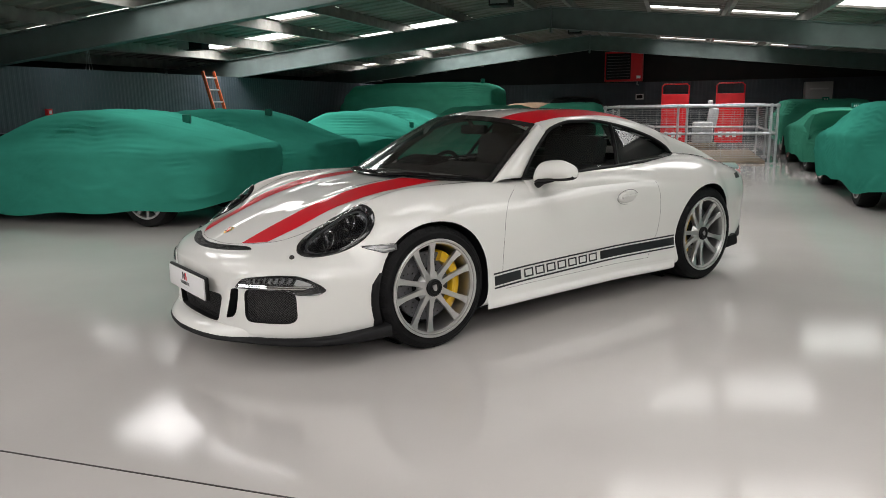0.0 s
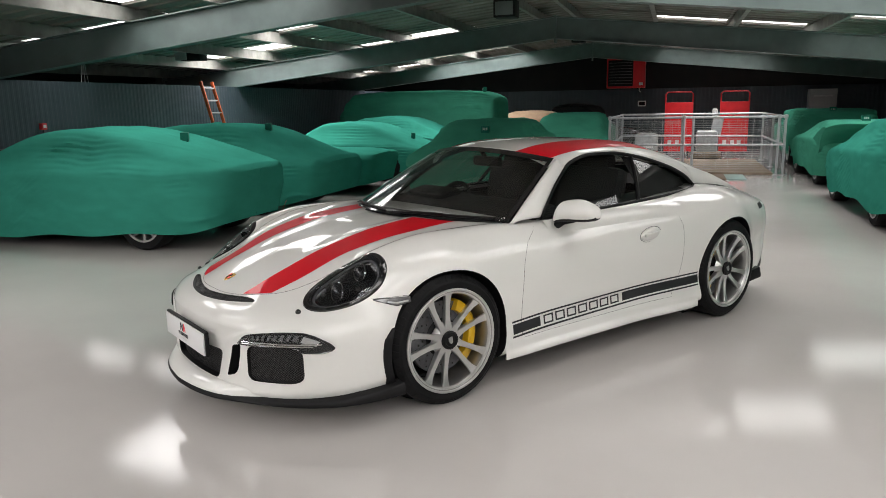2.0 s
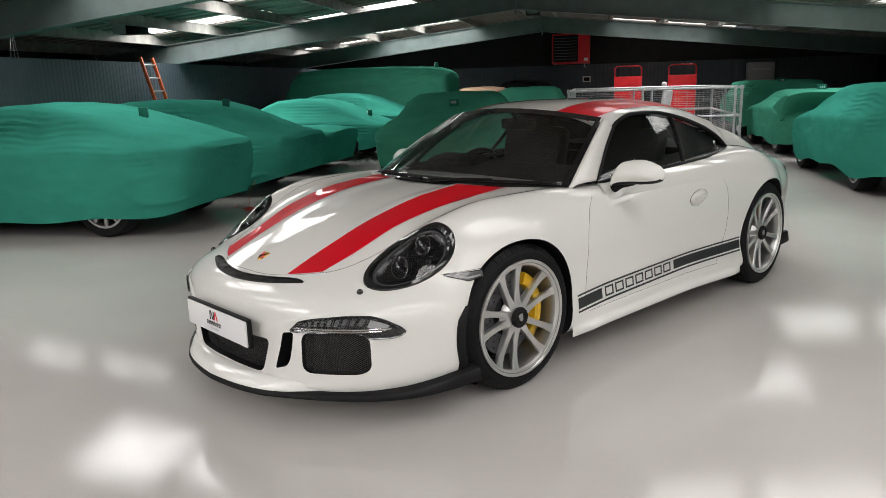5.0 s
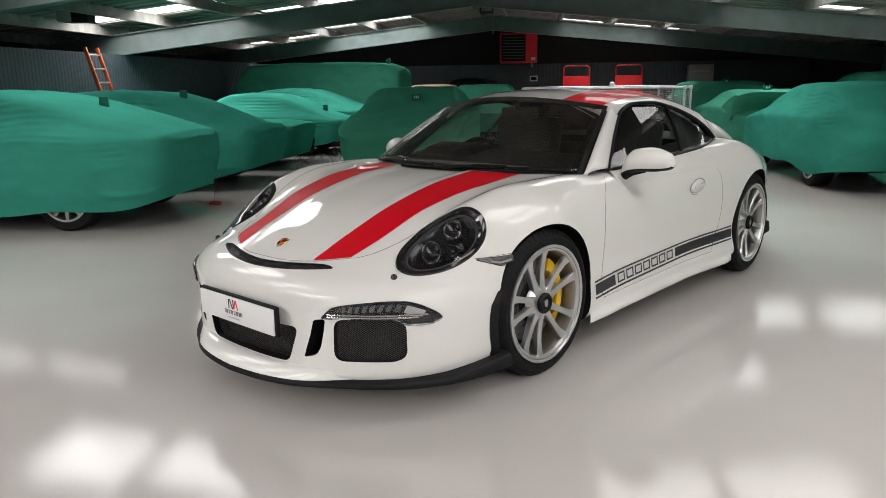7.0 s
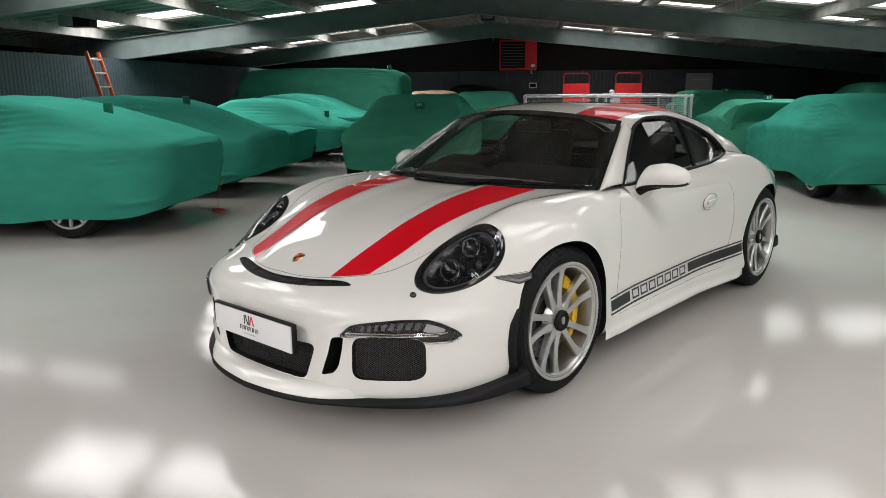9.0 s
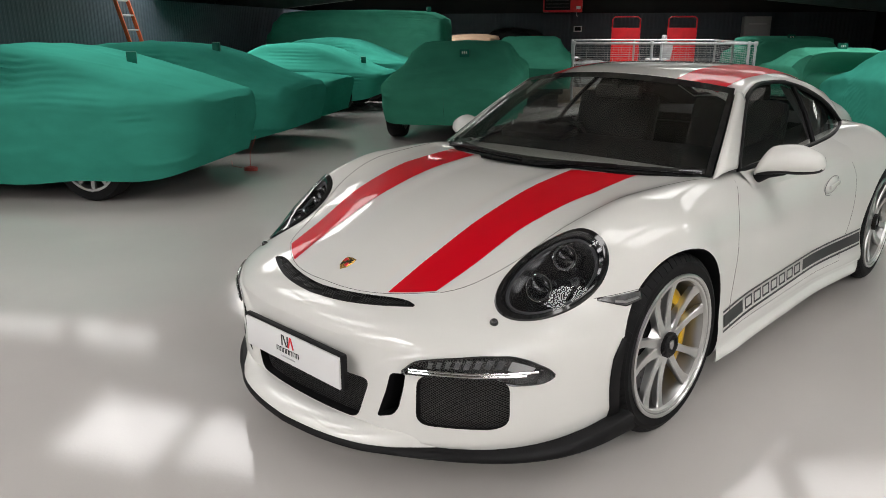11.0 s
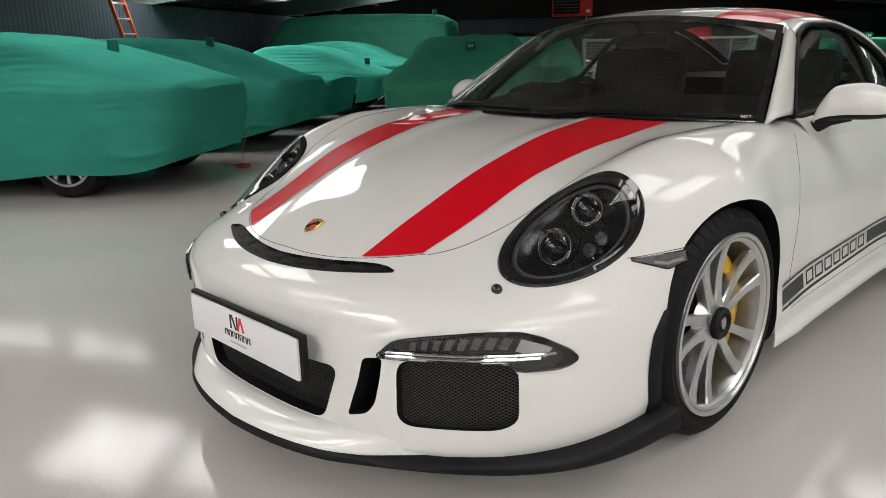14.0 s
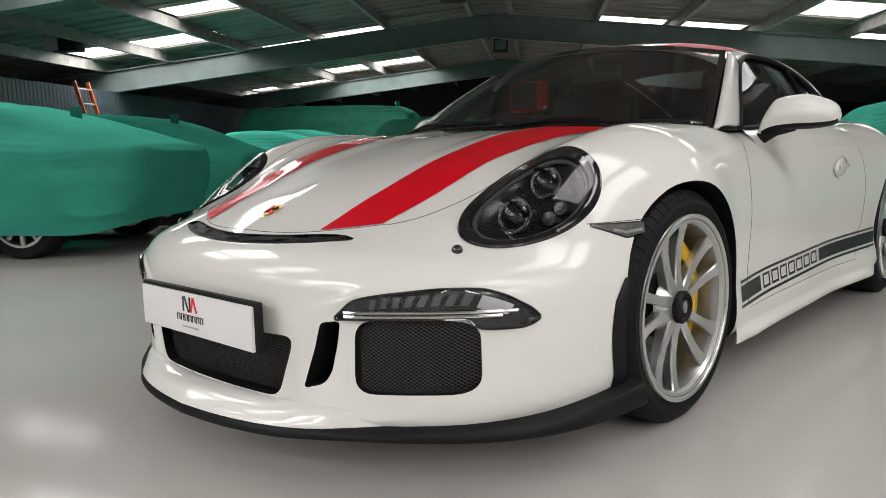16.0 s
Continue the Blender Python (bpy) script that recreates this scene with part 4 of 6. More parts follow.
def body_verts():
    ys_list = []
    for a, b in zip(YS, YS[1:]):
        n = max(2, int((b - a) / (0.010 if b < -0.6 else 0.028)))
        ys_list += [a + (b - a) * k / n for k in range(n)]
    ys_list.append(YS[-1])
    rings = []
    first = half_section(YS[0])
    for k in [i / 22 for i in range(1, 22)]:
        rings.append([(x * k, YS[0] + 0.75 * plan_bow(x * k), 0.345 + (z - 0.345) * k) for x, z in first])
    for ys in ys_list:
        rings.append([(x, bowed(ys, x), z) for x, z in half_section(ys)])
    last = half_section(YS[-1])
    for k in (0.7, 0.35, 0.1):
        rings.append([(x * k, YS[-1] - 0.40 * plan_bow(x * k), 0.5 + (z - 0.5) * k) for x, z in last])
    verts, faces = [], []
    for r in rings:
        verts += [(max(x, 0.0), y, z) for x, y, z in r] + [(-x, y, z) for x, y, z in r[-2:0:-1]]
    m = 2 * len(rings[0]) - 2
    for i in range(len(rings) - 1):
        for j in range(m):
            k = (j + 1) % m
            faces.append((i * m + j, i * m + k, (i + 1) * m + k, (i + 1) * m + j))
    faces.append(tuple(range(m))[::-1])
    faces.append(tuple((len(rings) - 1) * m + j for j in range(m)))
    return verts, faces


def pressed(p):
    """The bumper's raised edge between the middle intake and the ducts."""
    x, y, z = p
    if y > -0.80 or not 0.16 < z < 0.52:
        return p
    edge = interp(z, [0.16, 0.23, 0.33, 0.405, 0.45, 0.482, 0.52], [0.315, 0.322, 0.345, 0.363, 0.402, 0.480, 0.60])
    d = abs(x) - edge
    fade = min(1.0, (0.52 - z) / 0.05) * max(0.0, 1 - max(d, 0) / 0.22) ** 1.5
    return (x, y - 0.011 * fade / (1 + math.exp(-max(min(d / 0.008, 40), -40))), z)


BODY_V, BODY_F = body_verts()
BODY_V = [pressed(p) for p in BODY_V]
SKIN = BVHTree.FromPolygons([Vector(v) for v in BODY_V], BODY_F)


def cast(origin, way):
    hit, normal, _, _ = SKIN.ray_cast(Vector(origin) + Vector((0.0007, 0.0003, 0.0003)), Vector(way).normalized())
    return (hit, normal) if hit else (Vector(origin), -Vector(way).normalized())


def on_front(x, z, lift=0.0):
    p, n = cast((x, -2.0, z), (0, 1, 0))
    return p - Vector((0, lift, 0))


def on_side(y, z, lift=0.0, side=1):
    p, n = cast((side * 1.5, y, z), (-side, 0, 0))
    return p + Vector((side * lift, 0, 0))


def on_top(x, y, lift=0.0):
    p, n = cast((x, y, 2.0), (0, 0, -1))
    return p + Vector((0, 0, lift))


def prism(outline, a, b, axis):
    """A closed prism for cutting: outline in the two other axes, from a to b along axis."""
    bm = bmesh.new()
    put = {"x": lambda p, q: (q, p[0], p[1]), "y": lambda p, q: (p[0], q, p[1])}[axis]
    lo = [bm.verts.new(put(p, a)) for p in outline]
    hi = [bm.verts.new(put(p, b)) for p in outline]
    n = len(outline)
    bm.faces.new(lo), bm.faces.new(hi[::-1])
    for i in range(n):
        bm.faces.new((lo[i], hi[i], hi[(i + 1) % n], lo[(i + 1) % n]))
    bmesh.ops.recalc_face_normals(bm, faces=bm.faces[:])
    return bm


def rounded(points, r, n=5):
    """A polygon with its corners rounded by radius r."""
    out, k = [], len(points)
    for i, p in enumerate(points):
        p, a, b = Vector(p), Vector(points[i - 1]), Vector(points[(i + 1) % k])
        da, db = (a - p), (b - p)
        s, e = p + da.normalized() * min(r, da.length * 0.45), p + db.normalized() * min(r, db.length * 0.45)
        for j in range(n + 1):
            t = j / n
            out.append(tuple((1 - t) ** 2 * s + 2 * t * (1 - t) * p + t * t * e))
    return out


def circle(c, r, n=56):
    return [(c[0] + r * math.cos(2 * math.pi * k / n), c[1] + r * math.sin(2 * math.pi * k / n)) for k in range(n)]


# headlamp frame: centre, long axis, short axis, outward normal (near side; mirrored for the other)
LAMP_C, LAMP_N = Vector((0.662, -0.488, 0.684)), Vector((0.30, -0.55, 0.75)).normalized()
LAMP_L = Vector((0.26, 0.83, 0.49))
LAMP_L = (LAMP_L - LAMP_N * LAMP_N.dot(LAMP_L)).normalized()
LAMP_S = LAMP_L.cross(LAMP_N).normalized()
LAMP_A, LAMP_B = 0.212, 0.120


def lamp_point(a, r, lift=0.0, side=1):
    """A point of the lamp's face on the skin: angle, share of the radius."""
    k = 1.0 + 0.10 * math.cos(a)
    p = LAMP_C + LAMP_L * (LAMP_A * r * math.cos(a)) + LAMP_S * (LAMP_B * k * r * math.sin(a))
    hit, _ = cast(p + LAMP_N * 0.4, -LAMP_N)
    hit = hit + LAMP_N * lift
    return Vector((side * hit.x, hit.y, hit.z))


SIDE_GRILLE = rounded([(0.482, 0.420), (0.709, 0.420), (0.711, 0.250), (0.476, 0.243)], 0.045)
DUCT = rounded([(0.403, 0.410), (0.450, 0.416), (0.441, 0.357), (0.426, 0.291), (0.405, 0.260), (0.352, 0.244), (0.386, 0.343)], 0.014)
CENTRE_GRILLE = rounded([(-0.324, 0.365), (0.324, 0.365), (0.268, 0.207), (-0.268, 0.207)], 0.035)
SLOT = [(x, 0.570 + 0.016 * (x / 0.36) ** 2) for x in [-0.376 + 0.752 * k / 24 for k in range(25)]]
SLOT = SLOT + [(x, z + 0.003 + 0.0155 * (1 - abs(x / 0.378) ** 9)) for x, z in SLOT[::-1]]


def cut_body():
    me = mesh_of("body", BODY_V, BODY_F, PAINT, angle=180)
    ob = new("body_blank", me)
    cutters = []
    for side in (1, -1):
        for y, r in ((0.0, 0.366), (2.457, 0.378)):
            a, b = sorted((side * 0.52, side * 1.2))
            cutters.append(prism(circle((y, 0.338), r), a, b, "x"))
        for outline in (SIDE_GRILLE, DUCT):
            cutters.append(prism([(side * x, z) for x, z in outline], -1.3, -0.62 if outline is SIDE_GRILLE else -0.80, "y"))
        bm = bmesh.new()
        n = 40
        lo, hi = [], []
        for k in range(n):
            a = 2 * math.pi * k / n
            q = LAMP_C + LAMP_L * (LAMP_A * 0.985 * math.cos(a)) + LAMP_S * (LAMP_B * (1 + 0.10 * math.cos(a)) * 0.985 * math.sin(a))
            for ring, d in ((lo, -0.13), (hi, 0.2)):
                p = q + LAMP_N * d
                ring.append(bm.verts.new((side * p.x, p.y, p.z)))
        bm.faces.new(lo), bm.faces.new(hi[::-1])
        for k in range(n):
            bm.faces.new((lo[k], hi[k], hi[(k + 1) % n], lo[(k + 1) % n]))
        bmesh.ops.recalc_face_normals(bm, faces=bm.faces[:])
        cutters.append(bm)
    cutters.append(prism(CENTRE_GRILLE, -1.3, -0.86, "y"))
    cutters.append(prism(SLOT, -1.3, -0.80, "y"))
    # the cockpit
    bm = bmesh.new()
    vs = box(bm, (0, 1.42, 0.85), (1.22, 1.55, 1.0))
    cutters.append(bm)
    obs = []
    for bm in cutters:
        cme = bpy.data.meshes.new("cutter")
        bm.to_mesh(cme)
        bm.free()
        cme.materials.append(BLACK_PLASTIC)
        c = new("cutter", cme)
        obs.append(c)
        mod = ob.modifiers.new("cut", "BOOLEAN")
        mod.operation, mod.object, mod.solver = "DIFFERENCE", c, "EXACT"
        mod.material_mode = "TRANSFER"
    bpy.context.view_layer.update()
    done = bpy.data.meshes.new_from_object(ob.evaluated_get(bpy.context.evaluated_depsgraph_get()))
    for c in obs + [ob]:
        bpy.data.objects.remove(c)
    done.name = "body"
    done.shade_smooth()
    done.set_sharp_from_angle(angle=radians(42))
    return done


body = part("body", cut_body(), PAINT, car, "gloss white painted body shell")


def strip_mesh(name, lines, mat):
    """A band between polylines of equal length."""
    n = len(lines[0])
    verts = [p for l in lines for p in l]
    faces = [(i * n + j, i * n + j + 1, (i + 1) * n + j + 1, (i + 1) * n + j) for i in range(len(lines) - 1) for j in range(n - 1)]
    return mesh_of(name, verts, faces, mat, angle=60)


# ---- stripes over the bonnet and roof ----
def bonnet_edge(x):
    """The bonnet's front edge in plan."""
    return -0.876 + 0.135 * (abs(x) / 0.39) ** 2.4


def screen_base(x):
    a = x / 0.725
    return Vector((x, 0.185 + 0.355 * a * a, 0.881 - 0.020 * a * a))


def screen_top(x):
    a = x / 0.572
    return Vector((x, 0.935 + 0.125 * a * a, 1.232 - 0.056 * a**2))


for side in (1, -1):
    rows = []
    for i in range(9):
        k = i / 8
        row = []
        for j in range(61):
            t = j / 60
            x = (0.255 + 0.010 * t + 0.012 * math.sin(math.pi * t)) * (1 - k) + (0.392 + 0.102 * min(1, t * 1.5)) * k
            y0 = bonnet_edge(x) + 0.004
            y = y0 + (screen_base(x).y - 0.012 - y0) * t
            row.append(on_top(side * x, y, 0.0022))
        rows.append(row)
    ob = part("bonnet_stripe", strip_mesh("bonnet_stripe", rows if side == 1 else rows[::-1], RED), RED, car, "broad red stripe along the bonnet")

# ---- cabin: screens, roof and side glass ----
WIN_Y = [0.775, 1.0, 1.2, 1.4, 1.6, 1.82, 2.1, 2.25, 2.34, 2.385]
WIN_TOP = [0.866, 1.045, 1.152, 1.186, 1.184, 1.152, 1.080, 1.025, 0.978, 0.934]
BELT_Z = [0.858, 0.867, 0.874, 0.880, 0.885, 0.890, 0.896, 0.900, 0.906, 0.922]
BELT_X = [0.722, 0.738, 0.748, 0.750, 0.747, 0.736, 0.702, 0.674, 0.652, 0.640]


def side_point(y, z, lift=0.0):
    """A point of the side glass's surface."""
    zb, xb = interp(y, WIN_Y, BELT_Z), interp(y, WIN_Y, BELT_X)
    d = z - zb
    return Vector(((xb - 0.50 * d - 0.55 * d * d) * (1 + 0.015 * y) + lift, y, z))


def win_top(y):
    return side_point(y, interp(y, WIN_Y, WIN_TOP))


def pillar_foot(y):
    """Top of the side glass and, behind it, the foot of the rear pillar."""
    if y <= WIN_Y[-1]:
        return win_top(y)
    return Vector((interp(y, [2.385, 2.7, 3.0, 3.3], [0.64, 0.625, 0.58, 0.51]), y, interp(y, [2.385, 2.7, 3.0, 3.3], [0.932, 0.900, 0.852, 0.79])))


def roof_side(y):
    """The edge where the roof skin meets the side."""
    up = interp(y, [1.06, 1.4, 1.6, 1.82, 2.1, 2.25, 2.385, 2.7, 3.0, 3.3], [0, 0.004, 0.012, 0.03, 0.054, 0.074, 0.112, 0.078, 0.033, 0])
    return pillar_foot(y) + Vector((-0.55 * up, 0, up))


def roof_centre(t):
    """The crown line from the screen's top to the tail."""
    y = 0.935 + 2.42 * t
    return Vector((0, y, interp(y, [0.935, 1.15, 1.4, 1.7, 2.0, 2.4, 2.8, 3.1, 3.36], [1.232, 1.263, 1.274, 1.270, 1.244, 1.157, 1.014, 0.895, 0.812])))


def roof_point(a, t, lift=0.0):
    """a from -1 to 1 across, t from the screen back."""
    c = roof_centre(t)
    e = roof_side(1.06 + 2.24 * t)
    k = abs(a)
    z = c.z - (c.z - e.z) * (0.35 * k**2 + 0.65 * k**4.5)
    return Vector((a * e.x, c.y + (e.y - c.y) * a * a, z + lift))


def edge_line(t):
    """The screen's side edge, from its foot to the roof."""
    b, c = screen_base(0.725), screen_top(0.572)
    p = b.lerp(c, t)
    bulge = math.sin(math.pi * t) * 0.006
    return p + Vector((bulge, -bulge, bulge))


def screen_point(a, t, lift=0.0):
    b, c = screen_base(0.725 * a), screen_top(0.572 * a)
    p = b.lerp(c, t)
    bulge = math.sin(math.pi * t) * (0.006 + 0.016 * (1 - a * a))
    n = Vector((0.5 * a, -0.45, 0.8)).normalized()
    return p + n * (bulge + lift)


# roof skin with the rear window left open
NA, NT = 48, 72
verts, faces = [], []
for i in range(NT + 1):
    for j in range(NA + 1):
        verts.append(roof_point(-1 + 2 * j / NA, i / NT))
for i in range(NT):
    for j in range(NA):
        if 34 <= i < 56 and 7 <= j < NA - 7:
            continue
        k = i * (NA + 1) + j
        faces.append((k, k + 1, k + NA + 2, k + NA + 1))
thick(part("roof", mesh_of("roof", verts, faces, PAINT, angle=60), PAINT, car, "white roof sweeping down to the tail"), 0.014, -1)
thick(part("rear_window", mesh_of("rear_window", *grid_mesh(lambda a, b: roof_point(-0.72 + 1.44 * b, (34 + 22 * a) / NT, -0.004), 16, 16), GLASS_DARK), GLASS_DARK, car, "dark sloping rear window"), 0.004, 0)

for side in (1, -1):
    rows = []
    for i in range(7):
        k = i / 6
        row = []
        for j in range(41):
            t = j / 40 * 0.46
            w = 0.322 + (0.506 - 0.322) * k
            row.append(roof_point(side * w / roof_side(1.06 + 2.24 * t).x, t, 0.0025))
        rows.append(row)
    part("roof_stripe", strip_mesh("roof_stripe", rows if side == 1 else rows[::-1], RED), RED, car, "broad red stripe over the roof")

scr = part("windscreen", mesh_of("windscreen", *grid_mesh(lambda a, b: screen_point(-0.985 + 1.97 * a, 0.01 + 0.97 * b), 32, 16), GLASS_DARK), GLASS_DARK, car, "raked tinted windscreen with a black border")
thick(scr, 0.005, 0)
bm = bmesh.new()
verts, faces = [], []
inner = [(-0.962, 0.026), (0.962, 0.026), (0.955, 0.925), (-0.955, 0.925)]
outer = [(-0.99, 0.0), (0.99, 0.0), (0.99, 1.0), (-0.99, 1.0)]
N = 24
for e in range(4):
    for k in range(N):
        t = k / N
        for q in (outer, inner):
            p = (q[e][0] + (q[(e + 1) % 4][0] - q[e][0]) * t, q[e][1] + (q[(e + 1) % 4][1] - q[e][1]) * t)
            verts.append(screen_point(*p, 0.005))
for k in range(4 * N):
    a, b = 2 * k, 2 * ((k + 1) % (4 * N))
    faces.append((a, b, b + 1, a + 1))
part("screen_border", mesh_of("screen_border", verts, faces, GLOSS_BLACK), GLOSS_BLACK, scr, "black screen border")

for side in (1, -1):
    flip = side < 0

    def mir(p):
        return Vector((side * p.x, p.y, p.z))

    # front pillar: from the screen's edge to the side window
    def pillar(a, b):
        e = edge_line(b)
        w = win_top(0.775 + (1.12 - 0.775) * b)
        w = w + Vector((0.004, -0.004, 0.004))
        m = e.lerp(w, a)
        out = Vector((0.7, -0.35, 0.5)).normalized()
        return mir(m + out * 0.016 * math.sin(math.pi * a**0.65))

    thick(part("front_pillar", mesh_of("front_pillar", *grid_mesh(pillar, 8, 20, flip), PAINT, angle=60), PAINT, car), 0.02, -1)
    part("pillar_trim", mesh_of("pillar_trim", *grid_mesh(lambda a, b: pillar(a, 0.03 + 0.95 * b) + Vector((-0.030 * side, 0.020, -0.016)), 6, 16, flip), INTERIOR), INTERIOR, car, "black inner trim of the pillar")
    # rear pillar between the glass and the roof skin
    def rear_pillar(a, b):
        y = 1.10 + 2.20 * a
        p = pillar_foot(y).lerp(roof_side(y), b)
        k = min(1.0, (roof_side(y).z - pillar_foot(y).z) / 0.1) * math.sin(math.pi * b)
        return mir(p + Vector((0.010 * k, 0, 0.006 * k)))

    part("rear_pillar", mesh_of("rear_pillar", *grid_mesh(rear_pillar, 60, 6, flip), PAINT, angle=60), PAINT, car, "white pillar behind the side glass")
    part("rear_pillar_trim", mesh_of("rear_pillar_trim", *grid_mesh(lambda a, b: rear_pillar(0.02 + 0.94 * a, b) + Vector((-0.022 * side, 0, -0.008)), 40, 4, flip), INTERIOR), INTERIOR, car, "black inner trim of the pillar")
    # side glass, its black surround and the door pillar strip
    glass = part("side_window", mesh_of("side_window", *grid_mesh(lambda a, b: mir(side_point(WIN_Y[0] + a * (WIN_Y[-1] - WIN_Y[0]), interp(WIN_Y[0] + a * (WIN_Y[-1] - WIN_Y[0]), WIN_Y, BELT_Z) * (1 - b) + interp(WIN_Y[0] + a * (WIN_Y[-1] - WIN_Y[0]), WIN_Y, WIN_TOP) * b, -0.012)), 30, 10, flip), GLASS_SIDE), GLASS_SIDE, car, "tinted side window")
    loop = [mir(side_point(y, interp(y, WIN_Y, BELT_Z), 0.002)) for y in [WIN_Y[0] + (WIN_Y[-1] - WIN_Y[0]) * k / 30 for k in range(31)]]
    loop += [mir(side_point(y, interp(y, WIN_Y, WIN_TOP), 0.002)) for y in [WIN_Y[-1] - (WIN_Y[-1] - WIN_Y[0]) * k / 40 for k in range(1, 40)]]
    part("window_seal", tubed(loop, 0.011, 8, True), BLACK_PLASTIC, car, "matt black window surround")
    part("door_pillar", tubed([mir(side_point(1.635 + 0.15 * t, 0.885 + (1.158 - 0.885) * t, -0.006)) for t in (0, 0.25, 0.5, 0.75, 1)], 0.013, 6), BLACK_PLASTIC, car, "black door pillar")
    # added panel: its black stands in for the dark cabin behind the quarter glass
    part("quarter_blank", strip_mesh("quarter_blank", [[mir(side_point(y, interp(y, WIN_Y, BELT_Z) - 0.11 + b * (interp(y, WIN_Y, WIN_TOP) + 0.10 - interp(y, WIN_Y, BELT_Z)), -0.06)) for y in [1.75 + 0.61 * k / 10 for k in range(11)]] for b in (0, 0.5, 1)], INTERIOR), INTERIOR, car, "added black panel that keeps the quarter glass dark")
    # filler between the body's shoulder and the glass
    def sill(a, b):
        y = 0.78 + 1.66 * a
        top = side_point(max(y, WIN_Y[0]), interp(y, WIN_Y, BELT_Z))
        top.y = y
        low = on_side(y, 0.78)
        k = min(1.0, 0.25 + a * 5) * math.sin(math.pi * b)
        return mir(low.lerp(top, b) + Vector((0.016 * k, 0, 0.012 * k)))

    part("shoulder", mesh_of("shoulder", *grid_mesh(sill, 40, 8, flip), PAINT, angle=60), PAINT, car)

# ---- shut lines ----
def seam(points, name="shut_line", r=0.0010):
    part(name, tubed(points, r, 6), JOINT, car)


for side in (1, -1):
    pts = []
    for k in range(41):
        t = k / 40
        y = bonnet_edge(0.40) + (0.53 - bonnet_edge(0.40)) * t
        x = interp(y, [-0.74, -0.68, -0.58, -0.40, -0.15, 0.2, 0.53], [0.400, 0.447, 0.490, 0.553, 0.618, 0.668, 0.722])
        pts.append(on_top(side * x, y))
    seam(pts)
    seam([on_side(interp(z, [0.27, 0.45, 0.62, 0.75, 0.84], [0.485, 0.49, 0.51, 0.57, 0.72]), z, 0, side) for z in [0.27 + 0.56 * k / 24 for k in range(25)]])
    seam([on_side(interp(z, [0.27, 0.45, 0.7, 0.86], [1.80, 1.90, 1.92, 1.86]), z, 0, side) for z in [0.27 + 0.5 * k / 16 for k in range(17)]], r=0.0010)
    # flared side skirt between the arches
    rows = []
    for k in range(41):
        t = k / 40
        y = 0.356 + 1.705 * t
        flare = min(1.0, 0.1 + t / 0.10, 0.1 + (1 - t) / 0.06)
        p = on_side(y, 0.235 - 0.02 * t, 0.0005, side)
        rows.append([p, on_side(y, 0.212, 0.003, side)] + [Vector((p.x + side * d * flare, y, z)) for d, z in ((0.002, 0.204), (0.004, 0.198), (0.018, 0.187), (0.024, 0.180), (0.024, 0.163), (0.017, 0.154), (-0.05, 0.150))])
    part("side_skirt", strip_mesh("side_skirt", rows if side == 1 else rows[::-1], PAINT), PAINT, car, "flared white side skirt")
    seam([on_side(0.50 + 1.3 * k / 20, 0.252 + 0.004 * k / 20, 0, side) for k in range(21)], r=0.0008)
    # bumper joint from the lamp to the arch
    seam([on_side(-0.42 + 0.2 * k / 8, 0.613, 0, side) for k in range(9)], r=0.0010)
seam([on_top(x, bonnet_edge(x)) for x in [-0.40 + 0.80 * k / 50 for k in range(51)]])

